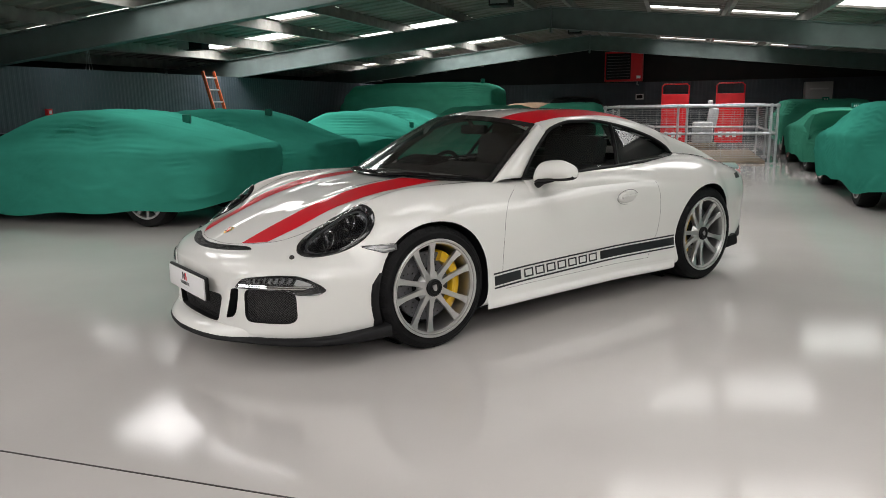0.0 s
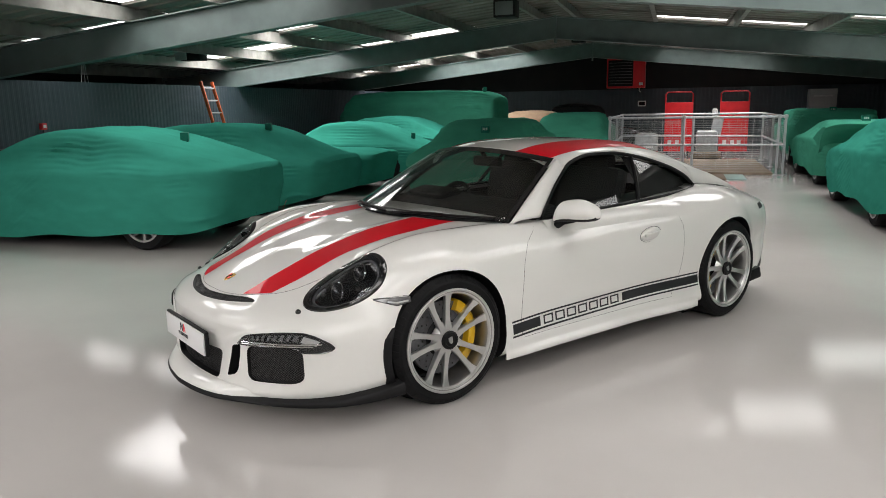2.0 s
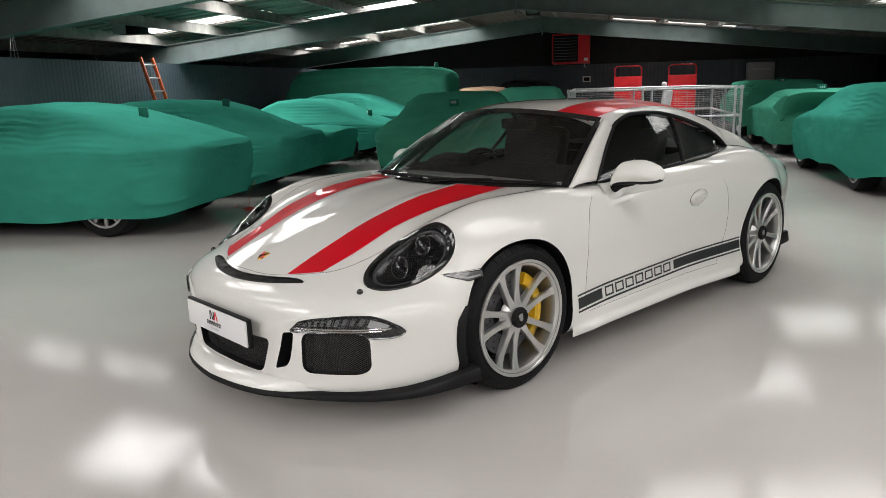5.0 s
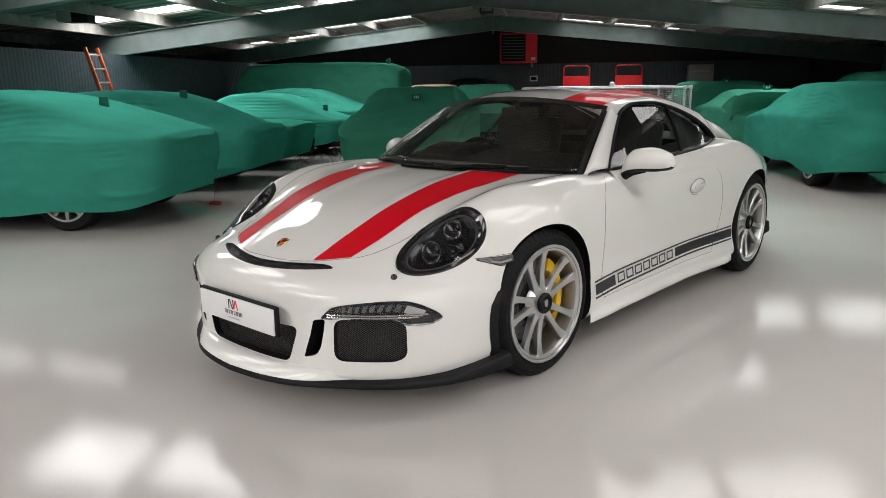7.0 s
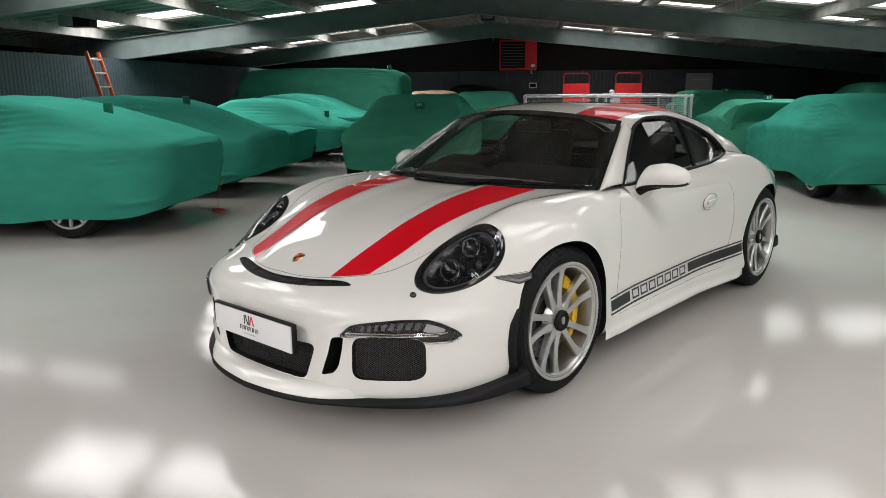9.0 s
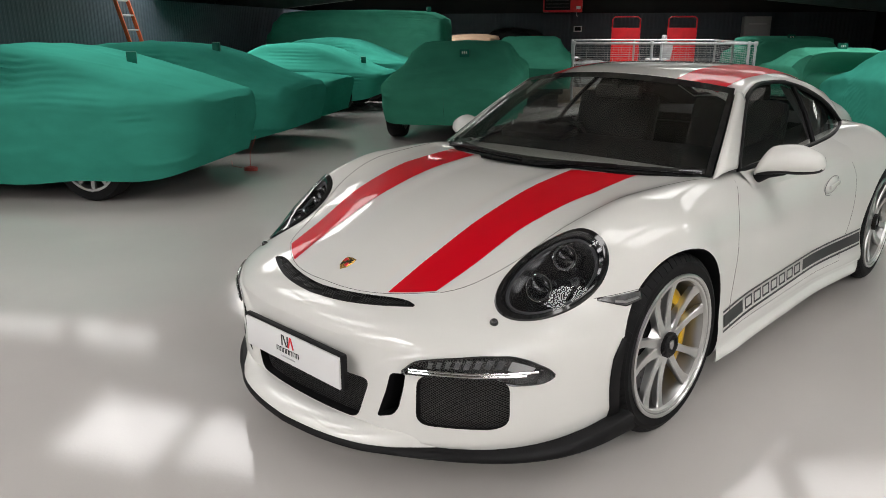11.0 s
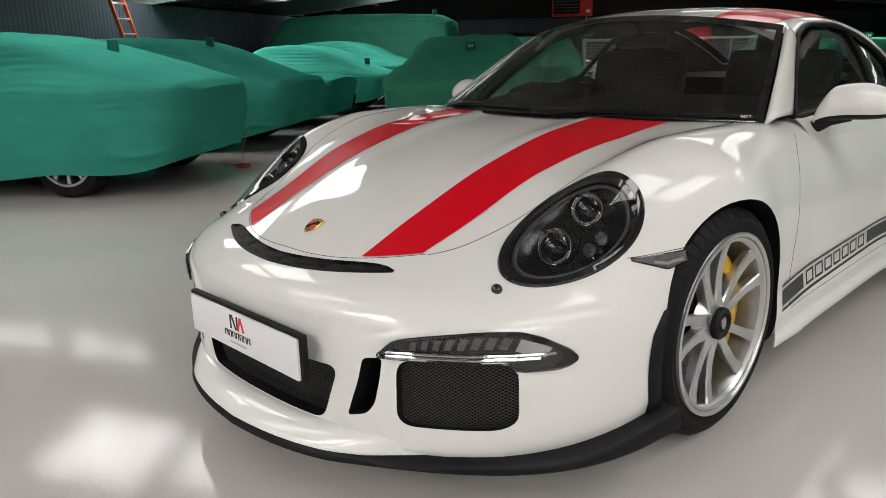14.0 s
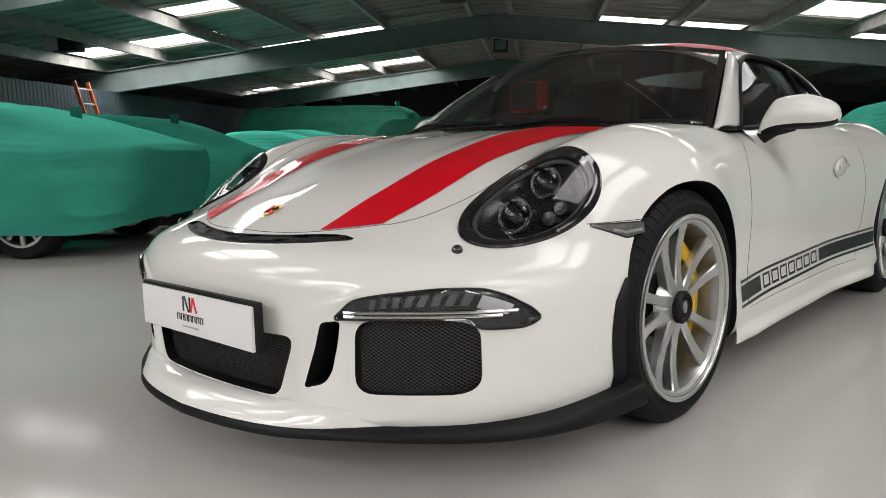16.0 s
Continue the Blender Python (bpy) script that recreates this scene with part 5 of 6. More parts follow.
# ---- front end ----
for side in (1, -1):
    lamp = part("headlamp", mesh_of("lamp_rim", *(lambda n: ([lamp_point(2 * math.pi * k / n, r, l, side) for k in range(n) for r, l in ((1.045, 0.001), (1.02, 0.008), (0.93, 0.009), (0.86, -0.004), (0.84, -0.03))], [(k * 5 + i, k * 5 + i + 1, ((k + 1) % n) * 5 + i + 1, ((k + 1) % n) * 5 + i) for k in range(n) for i in range(4)]))(64), GLOSS_BLACK), GLOSS_BLACK, car, "oval headlamp with a gloss black rim")
    part("housing", mesh_of("housing", *(lambda n, m: ([lamp_point(2 * math.pi * k / n, 0.98 * i / m, -0.075 + 0.065 * (i / m) ** 3, side) for k in range(n) for i in range(m + 1)], [(k * (m + 1) + i, k * (m + 1) + i + 1, ((k + 1) % n) * (m + 1) + i + 1, ((k + 1) % n) * (m + 1) + i) for k in range(n) for i in range(m)]))(48, 8), SMOKE), SMOKE, lamp, "dark lamp bowl")
    part("lens", mesh_of("lens", *(lambda n, m: ([lamp_point(2 * math.pi * k / n, 0.985 * i / m, 0.012 - 0.004 * (i / m) ** 2, side) for k in range(n) for i in range(m + 1)], [(k * (m + 1) + i, k * (m + 1) + i + 1, ((k + 1) % n) * (m + 1) + i + 1, ((k + 1) % n) * (m + 1) + i) for k in range(n) for i in range(m)]))(48, 8), GLASS_CLEAR), GLASS_CLEAR, lamp, "clear curved lamp glass")
    for da, db, r in ((0.098, -0.032, 0.040), (-0.045, -0.006, 0.043), (0.060, 0.052, 0.016), (0.012, 0.056, 0.016)):
        c = LAMP_C + LAMP_L * da + LAMP_S * db
        hit, _ = cast(c + LAMP_N * 0.4, -LAMP_N)
        bm = bmesh.new()
        fwd = Vector((0.1, -0.95, 0.28)).normalized()
        base = hit - LAMP_N * 0.050
        rings = tube(bm, [base - fwd * 0.03, base + fwd * 0.012, base + fwd * 0.014, base + fwd * 0.004], [r * 1.1, r * 1.12, r * 1.02, r * 0.98], 24, False, False)
        for v in bm.verts:
            v.co.x *= side
        part("projector_ring", bm, SMOKE, lamp, "dark metal projector surround")
        bm = bmesh.new()
        bmesh.ops.create_uvsphere(bm, u_segments=20, v_segments=12, radius=r * 0.98)
        bmesh.ops.transform(bm, matrix=Matrix.Translation(Vector((side * (base - fwd * 0.006).x, (base - fwd * 0.006).y, (base - fwd * 0.006).z))), verts=bm.verts[:])
        part("projector_lens", bm, GLOSS_BLACK if r > 0.025 else SMOKE, lamp)
        if r > 0.025:
            rim = [base + fwd * 0.013 + (LAMP_S * math.cos(a) + fwd.cross(LAMP_S).normalized() * math.sin(a)) * r * 1.06 for a in [2 * math.pi * k / 28 for k in range(28)]]
            part("projector_trim", tubed([Vector((side * p.x, p.y, p.z)) for p in rim], 0.0018, 5, True), CHROME, lamp, "thin chrome ring")
        if r > 0.025:
            hood = mesh_of("hood", *grid_mesh(lambda a, b: (lambda p: Vector((side * p.x, p.y, p.z)))(base + fwd * (0.012 - 0.10 * b) + (LAMP_N * math.sin(math.pi * (0.15 + 0.7 * a)) + LAMP_S * math.cos(math.pi * (0.15 + 0.7 * a))) * r * (1.2 - 0.5 * b)), 10, 5), DARK_CHROME)
            part("projector_hood", hood, DARK_CHROME, lamp, "dark chromed eyelid over the projector")
    # thin chrome arc round the lamp bowl
    part("trim_arc", tubed([lamp_point(a, 0.82, -0.018, side) for a in [2 * math.pi * k / 40 for k in range(40)]], 0.006, 6, True), LED_CELL, lamp)

    # headlamp washer nozzle
    w = on_front(side * 0.613, 0.568)
    bm = bmesh.new()
    bmesh.ops.create_uvsphere(bm, u_segments=16, v_segments=10, radius=0.014)
    part("washer_nozzle", bm, GLOSS_BLACK, car, "small black washer nozzle", Matrix.Translation(w))

    # side grille: dark back and a woven wire mesh
    def in_poly(x, z, poly):
        inside, n = False, len(poly)
        for i in range(n):
            (x1, z1), (x2, z2) = poly[i], poly[i - 1]
            if (z1 > z) != (z2 > z) and x < (x2 - x1) * (z - z1) / (z2 - z1) + x1:
                inside = not inside
        return inside

    def lattice(poly, pitch, depth, mirror, r=0.0013):
        xs, zs = [p[0] for p in poly], [p[1] for p in poly]
        bm = bmesh.new()
        span = (max(xs) - min(xs)) + (max(zs) - min(zs))
        for d in (1, -1):
            c = -span
            while c < span:
                run = []
                for k in range(61):
                    x = min(xs) + (max(xs) - min(xs)) * k / 60
                    z = min(zs) + (x - min(xs)) * 0.8 * d + c
                    if in_poly(x, z, poly):
                        p = on_front(mirror * x, z)
                        run.append(p + Vector((0, depth + 0.0008 * d, 0)))
                    else:
                        if len(run) > 1:
                            tube(bm, run[::2] + ([run[-1]] if len(run) % 2 == 0 else []), r, 4, False, False)
                        run = []
                if len(run) > 1:
                    tube(bm, run[::2] + ([run[-1]] if len(run) % 2 == 0 else []), r, 4, False, False)
                c += pitch
        return bm

    g = part("side_grille", strip_mesh("grille_back", [[on_front(side * x, z) + Vector((0, 0.055, 0)) for x in [0.45 + 0.31 * i / 10 for i in range(11)]] for z in (0.22, 0.28, 0.35, 0.43)], BLACK_PLASTIC), BLACK_PLASTIC, car, "dark air intake with a wire mesh")
    part("wire_mesh", lattice(SIDE_GRILLE, 0.0085, 0.014, side, 0.0008), MESH_WIRE, g, "fine diamond wire mesh")
    part("air_duct", strip_mesh("duct_back", [[on_front(side * x, z) + Vector((0, 0.09, 0)) for x in [0.29 + 0.16 * i / 6 for i in range(7)]] for z in (0.20, 0.27, 0.34, 0.42)], BLACK_PLASTIC), BLACK_PLASTIC, car, "black vertical air duct")

    # daytime running lamp
    DX = [0.446, 0.488, 0.53, 0.574, 0.657, 0.70, 0.736, 0.764, 0.778, 0.786]
    DT = [0.428, 0.466, 0.478, 0.485, 0.493, 0.491, 0.477, 0.453, 0.437, 0.421]
    BX = [0.446, 0.60, 0.690, 0.704, 0.720, 0.762, 0.778, 0.786]
    DB = [0.421, 0.425, 0.424, 0.408, 0.401, 0.399, 0.404, 0.414]

    def drl(a, b, lift):
        x = 0.446 + 0.340 * a
        lo, hi = interp(x, BX, DB), interp(x, DX, DT)
        return on_front(side * x, lo + (hi - lo) * b, lift)

    d = part("running_lamp", mesh_of("running_lamp", *grid_mesh(lambda a, b: drl(a, b, 0.004), 36, 8, flip=side < 0), SMOKE), SMOKE, car, "slim wedge-shaped running lamp")
    bm = bmesh.new()
    rim = [drl(k / 60, 0, 0.009) for k in range(61)] + [drl(1 - k / 60, 1, 0.009) for k in range(61)]
    tube(bm, rim, 0.0034, 6, True)
    part("surround", bm, GLOSS_BLACK, d)
    for drop in (0.0, 0.0095):
        part("light_bar", tubed([on_front(side * x, 0.4385 - drop + 0.004 * math.sin((x - 0.47) * 10.5), 0.012) for x in [0.468 + (0.292 - 2 * drop) * k / 24 for k in range(25)]], 0.0044, 8), CHROME, d, "bright light guide bar")
    part("reflector", mesh_of("reflector", *grid_mesh(lambda a, b: drl(0.755 + 0.13 * a + 0.02 * b, 0.50 + 0.36 * b - 0.06 * a, 0.007), 4, 3, flip=side < 0), ALU), ALU, d, "pale reflector block")
    for k in range(8):
        a0 = 0.20 + 0.068 * k
        part("led_cell", mesh_of("led_cell", *grid_mesh(lambda a, b: drl(a0 + 0.05 * a + 0.02 * b, 0.46 + 0.40 * b, 0.004 + 0.008 * a), 3, 3, flip=side < 0), LED_CELL), LED_CELL, d)
    part("lens", mesh_of("drl_lens", *grid_mesh(lambda a, b: drl(a, b, 0.017), 36, 6, flip=side < 0), GLASS_CLEAR), GLASS_CLEAR, d)

    # side marker lamp ahead of the arch
    def marker(a, b, lift):
        y = -0.412 + 0.175 * a
        hi = 0.611 - 0.004 * a
        lo = 0.607 - 0.036 * min(1, a / 0.58) + 0.008 * max(0, a - 0.58) / 0.42
        return on_side(y, lo + (hi - lo) * b, lift, side)

    mk = part("side_marker", mesh_of("side_marker", *grid_mesh(lambda a, b: marker(a, b, 0.002), 20, 5), MARKER), MARKER, car, "small silver side marker lamp")
    part("light_guide", tubed([marker(0.34 + 0.58 * k / 10, 0.36, 0.002) for k in range(11)], 0.0045, 6), ALU, mk, "bright bar in the marker")
    part("surround", tubed([marker(k / 16, 0, 0.001) for k in range(17)] + [marker(1 - k / 16, 1, 0.001) for k in range(17)], 0.0022, 6, True), GLOSS_BLACK, mk)

    # black flap ahead of the wheel
    rows = []
    for i in range(13):
        z = 0.15 + 0.325 * i / 12
        yb = -math.sqrt(max(0.366**2 - (z - 0.338) ** 2, 0.01))
        wdt = 0.042 * min(1, (13 - i) / 3) * (1.25 if i < 3 else 1.0)
        rows.append([on_side(yb - wdt, z, 0.002, side), on_side(yb - wdt * 0.8, z, 0.010, side), on_side(yb - 0.004, z, 0.013, side), on_side(yb - 0.002, z, -0.03, side)])
    part("arch_flap", strip_mesh("arch_flap", rows, BLACK_PLASTIC), BLACK_PLASTIC, car, "matt black spoiler flap ahead of the wheel")

lower = part("lower_grille", strip_mesh("grille_back", [[on_front(x, z) + Vector((0, 0.075, 0)) for x in [-0.36 + 0.72 * i / 16 for i in range(17)]] for z in (0.19, 0.25, 0.31, 0.385)], BLACK_PLASTIC), BLACK_PLASTIC, car, "wide lower air intake with wire mesh")
part("wire_mesh", lattice(CENTRE_GRILLE, 0.0085, 0.030, 1, 0.0008), MESH_WIRE, lower, "fine diamond wire mesh")
slot = part("bonnet_vent", strip_mesh("slot_back", [[on_front(x, z) + Vector((0, 0.05, -0.004)) for x in [-0.40 + 0.8 * i / 20 for i in range(21)]] for z in (0.535, 0.56, 0.60)], BLACK_PLASTIC), BLACK_PLASTIC, car, "slim curved vent ahead of the bonnet")
part("wire_mesh", lattice(SLOT, 0.009, 0.010, 1, 0.0009), MESH_WIRE, slot)

# white chin shelf under the middle intake, and the black lip spoiler below it
def chin_reach(x):
    return interp(abs(x), [0.0, 0.19, 0.33, 0.40, 0.48, 0.56, 0.64], [0.085, 0.073, 0.056, 0.036, 0.017, 0.006, 0.0])


rows = []
for k in range(85):
    x = -0.66 + 1.32 * k / 84
    r = chin_reach(x)
    y = -1.005 + 0.75 * plan_bow(x)
    y += 0.042 * max(0.0, abs(x) - 0.42) / 0.24
    rows.append([(x, y + 0.010, 0.200), (x, y + 0.002, 0.206), (x, y - 0.22 * r, 0.2035), (x, y - 0.42 * r, 0.199), (x, y - 0.60 * r, 0.1925), (x, y - 0.76 * r, 0.184), (x, y - 0.89 * r, 0.174), (x, y - 0.97 * r - 0.002, 0.166), (x, y - r - 0.003, 0.159), (x, y - 0.9 * r, 0.153), (x, y + 0.05, 0.150)])
part("bumper_chin", strip_mesh("bumper_chin", rows, PAINT), PAINT, car, "white shelf below the middle air intake")
rows = []
for k in range(81):
    a = -1 + 2 * k / 80
    x = 0.872 * math.sin(a * math.pi / 2)
    y = -1.005 + 0.75 * plan_bow(x) - chin_reach(x)
    n = Vector((0.75 * math.copysign(abs(x) ** 1.4, x) * 1.3, -1.0 + 0.9 * abs(x) ** 2.5, 0)).normalized()
    c = Vector((x, y, 0))
    top = interp(abs(x), [0, 0.36, 0.43, 0.60, 0.80, 0.872], [0.156, 0.157, 0.160, 0.168, 0.174, 0.190])
    low = interp(abs(x), [0, 0.36, 0.50, 0.80, 0.872], [0.134, 0.134, 0.137, 0.138, 0.140])
    out = interp(abs(x), [0, 0.36, 0.50, 0.80, 0.872], [0.008, 0.010, 0.020, 0.020, 0.012])
    rows.append([c + n * -0.05 + Vector((0, 0, top + 0.004)), c + n * 0.003 + Vector((0, 0, top)), c + n * out * 0.6 + Vector((0, 0, top - 0.006)), c + n * out + Vector((0, 0, low + 0.010)), c + n * out * 0.7 + Vector((0, 0, low)), c + n * -0.08 + Vector((0, 0, low - 0.002)), c + n * -0.05 + Vector((0, 0, top + 0.005))])
for side in (1, -1):
    ends = []
    for k in range(1, 7):
        t = k / 6
        c, n = Vector((side * (0.872 + 0.016 * t), -0.428 + 0.108 * t, 0)), Vector((side, -0.75 * (1 - t), 0)).normalized()
        top, low, out = 0.190 + 0.014 * t, 0.140 + 0.006 * t, 0.012 + 0.006 * t
        ends.append([c + n * -0.05 + Vector((0, 0, top + 0.004)), c + n * 0.003 + Vector((0, 0, top)), c + n * out * 0.6 + Vector((0, 0, top - 0.006)), c + n * out + Vector((0, 0, low + 0.010)), c + n * out * 0.7 + Vector((0, 0, low)), c + n * -0.08 + Vector((0, 0, low - 0.002)), c + n * -0.05 + Vector((0, 0, top + 0.005))])
    rows = rows + ends if side == 1 else ends[::-1] + rows
part("lip_spoiler", strip_mesh("lip_spoiler", rows, BLACK_PLASTIC), BLACK_PLASTIC, car, "matt black front lip spoiler")
part("undertray", boxed((0, 1.3, 0.125), (1.45, 3.6, 0.03), 0.01), BLACK_PLASTIC, car)

# show plate
plate = part("show_plate", boxed((0, 0, 0), (0.545, 0.020, 0.128), 0.007, pose(0, -1.028, 0.388)), BLACK_PLASTIC, car, "white show plate in a black holder")
part("face", boxed((0, 0, 0), (0.522, 0.010, 0.112), 0.003, pose(0.0, -1.041, 0.386)), WHITE_PLATE, plate, "plain white plate face")
INK, RED_INK = DECAL, RED_METAL


def plate_bars(specs, mat, label):
    bm = bmesh.new()
    for x, z, w, h, t in specs:
        box(bm, (0, 0, 0), (w, 0.002, h), 0, pose(x, -1.047, z, 0, t, 0))
    part("print", bm, mat, plate, label)


plate_bars([(-0.042, 0.412, 0.005, 0.040, 0), (-0.026, 0.412, 0.005, 0.045, -24), (-0.010, 0.412, 0.005, 0.040, 0)], INK, "dark strokes of the dealer mark")
plate_bars([(0.000, 0.412, 0.006, 0.042, 18), (0.014, 0.412, 0.006, 0.042, -18)], RED_INK, "red strokes of the dealer mark")
plate_bars([(-0.068 + 0.0185 * k + dx, 0.375 + dz, w, h, 0) for k in range(7) for dx, dz, w, h in ((-0.0058, 0, 0.0017, 0.018), (0.0058, 0, 0.0017, 0.018), (0, 0.0082, 0.0100, 0.0016))], INK, "row of thin dark marks")
plate_bars([(-0.0125, 0.351, 0.08, 0.004, 0)], ALU, "thin grey bar")

# bonnet badge
bp, bn = cast((0, -0.783, 2.0), (0, 0, -1))
bn = -bn if bn.z < 0 else bn
tilt = math.degrees(math.atan2(-bn.y, bn.z))
badge = part("bonnet_badge", mesh_of("badge", *(lambda o: ([(x, y, 0.0) for x, y in o] + [(x * 0.9, y * 0.9, 0.004) for x, y in o], [tuple(range(len(o), 2 * len(o)))] + [(i, (i + 1) % len(o), len(o) + (i + 1) % len(o), len(o) + i) for i in range(len(o))]))([(-0.024, 0.03), (0.0, 0.034), (0.024, 0.03), (0.025, 0.005), (0.018, -0.018), (0.0, -0.034), (-0.018, -0.018), (-0.025, 0.005)]), material("gold_badge", (0.60, 0.38, 0.11), 0.25, metal=0.9)), ALU, car, "small gold shield badge", Matrix.Translation(bp + bn * 0.001) @ pose(0, 0, 0, tilt, 0, 0))
bm = bmesh.new()
for x, y in ((-0.012, 0.012), (0.011, -0.008)):
    box(bm, (x, y, 0.0045), (0.014, 0.016, 0.002))
part("red_quarter", bm, RED_METAL, badge)
bm = bmesh.new()
for x, y in ((0.012, 0.012), (-0.010, -0.008), (0, 0.003)):
    box(bm, (x, y, 0.0048), (0.009, 0.012, 0.002))
part("black_quarter", bm, GLOSS_BLACK, badge)

# ---- side decals ----
def decal_z(y):
    return interp(y, [0.40, 0.65, 1.3, 2.06], [0.308, 0.315, 0.328, 0.340])


def band(name, y0, y1, d0, d1, side, n=24, label=""):
    rows = [[on_side(y0 + (y1 - y0) * k / n, decal_z(y0 + (y1 - y0) * k / n) + d, 0.002, side) for k in range(n + 1)] for d in (d0, d1)]
    part(name, strip_mesh(name, rows, DECAL), DECAL, car, label)


for side in (1, -1):
    band("decal_line", 0.41, 2.065, 0.036, 0.046, side, 40, "thin dark decal line")
    band("decal_line", 0.41, 2.065, -0.046, -0.036, side, 40, "thin dark decal line")
    band("decal_bar", 0.415, 0.635, -0.027, 0.027, side, 12, "solid dark decal bar")
    band("decal_bar", 1.345, 2.065, -0.027, 0.027, side, 24, "solid dark decal bar")
    for k in range(7):
        y0 = 0.662 + 0.0955 * k
        y1 = y0 + 0.078
        for a, b, c, d in ((y0, y1, 0.017, 0.026), (y0, y1, -0.026, -0.017), (y0, y0 + 0.012, -0.017, 0.017), (y1 - 0.012, y1, -0.017, 0.017)):
            band("decal_frame", a, b, c, d, side, 3)

# ---- mirrors, handles, wipers ----
for side in (1, -1):
    def shell(t, turn, grow=1.0):
        """The mirror's teardrop: t from its neck to its tip, turn round the section."""
        x = interp(t, [0, 0.12, 0.3, 0.55, 0.8, 0.94, 1.0], [-0.122, -0.104, -0.060, 0.014, 0.084, 0.117, 0.126])
        zc = interp(t, [0, 0.12, 0.3, 0.55, 0.8, 1.0], [-0.058, -0.034, -0.002, 0.006, 0.000, -0.006])
        rz = interp(t, [0, 0.12, 0.3, 0.55, 0.8, 0.94, 1.0], [0.012, 0.036, 0.066, 0.068, 0.053, 0.032, 0.004])
        ry = interp(t, [0, 0.12, 0.3, 0.55, 0.8, 0.94, 1.0], [0.020, 0.050, 0.080, 0.086, 0.070, 0.044, 0.006])
        c, k = math.cos(turn), math.sin(turn)
        y = ry * math.copysign(abs(c) ** 0.85, c) * (0.62 if c > 0 else 1.0)
        return Vector((x, y * grow + 0.035 * x / 0.11, zc + rz * grow * (k if k > 0 else 0.82 * k)))

    ring = 36
    verts = [shell(i / 28, 2 * math.pi * j / ring) for i in range(29) for j in range(ring)]
    faces = [(i * ring + j, i * ring + (j + 1) % ring, (i + 1) * ring + (j + 1) % ring, (i + 1) * ring + j) for i in range(28) for j in range(ring)] + [tuple(range(ring))[::-1], tuple(28 * ring + j for j in range(ring))]
    mirror = part("door_mirror", mesh_of("door_mirror", verts, faces if side == 1 else [f[::-1] for f in faces], PAINT, angle=80), PAINT, car, "white teardrop door mirror", pose(0.898 if side == 1 else -0.875, 0.890, 0.904 if side == 1 else 0.888) @ Matrix.Diagonal((side, 1, 1, 1)))
    part("mirror_glass", boxed((0, 0.050, 0), (0.17, 0.008, 0.09), 0.003), CHROME, mirror)
    part("mirror_base", mesh_of("mirror_base", *grid_mesh(lambda a, b: shell(0.07 + 0.89 * a, radians(212 + 116 * b), 1.045 - 0.12 * abs(2 * b - 1) ** 6), 26, 10), BLACK_PLASTIC, angle=80), BLACK_PLASTIC, mirror, "black lower trim of the mirror")
    part("stalk", tubed([(-0.165, 0.00, -0.086), (-0.135, -0.025, -0.088), (-0.108, -0.035, -0.078), (-0.07, -0.030, -0.060), (-0.01, -0.010, -0.050)], [0.027, 0.026, 0.022, 0.015, 0.008], 12), BLACK_PLASTIC, mirror, "black mirror foot")
    hp = on_side(1.60, 0.690, 0.0, side)
    bm = bmesh.new()
    bmesh.ops.create_uvsphere(bm, u_segments=24, v_segments=14, radius=1.0)
    for v in bm.verts:
        v.co = Vector((v.co.x * 0.016, v.co.y * 0.098, v.co.z * 0.040 * (1 + 0.15 * v.co.y)))
    h = part("door_handle", bm, PAINT, car, "", Matrix.Translation(hp) @ pose(0, 0, 0, 4 * side, 0, 0), angle=80)
    part("recess", tubed([(side * 0.004, 0.104 * math.cos(a), 0.047 * math.sin(a)) for a in [2 * math.pi * k / 32 for k in range(32)]], 0.0014, 5, True), DISC, h)
    part("pull", boxed((side * 0.016, 0.005, 0.004), (0.012, 0.145, 0.020), 0.005), PAINT, h)

for x0, x1 in ((0.10, 0.66), (-0.55, 0.02)):
    pts = [screen_point(x / 0.725, 0.014 + 0.020 * math.sin((x - x0) / (x1 - x0) * 2.6), 0.011) for x in [x0 + (x1 - x0) * k / 16 for k in range(17)]]
    wp = part("wiper", tubed(pts, 0.0055, 6), BLACK_PLASTIC, car, "black wiper resting on the screen")
    part("arm", tubed([screen_point(x0 / 0.725, -0.01, 0.012), pts[5] + Vector((0, -0.004, 0.007)), pts[9] + Vector((0, 0, 0.006))], 0.006, 6), BLACK_PLASTIC, wp)
part("cowl_panel", strip_mesh("cowl", [[screen_base(0.715 * a) + Vector((0, d, z)) for a in [-1 + 2 * k / 24 for k in range(25)]] for d, z in ((-0.008, -0.006), (0.03, 0.004), (0.08, 0.02))], BLACK_PLASTIC), BLACK_PLASTIC, car, "black cowl at the foot of the screen")

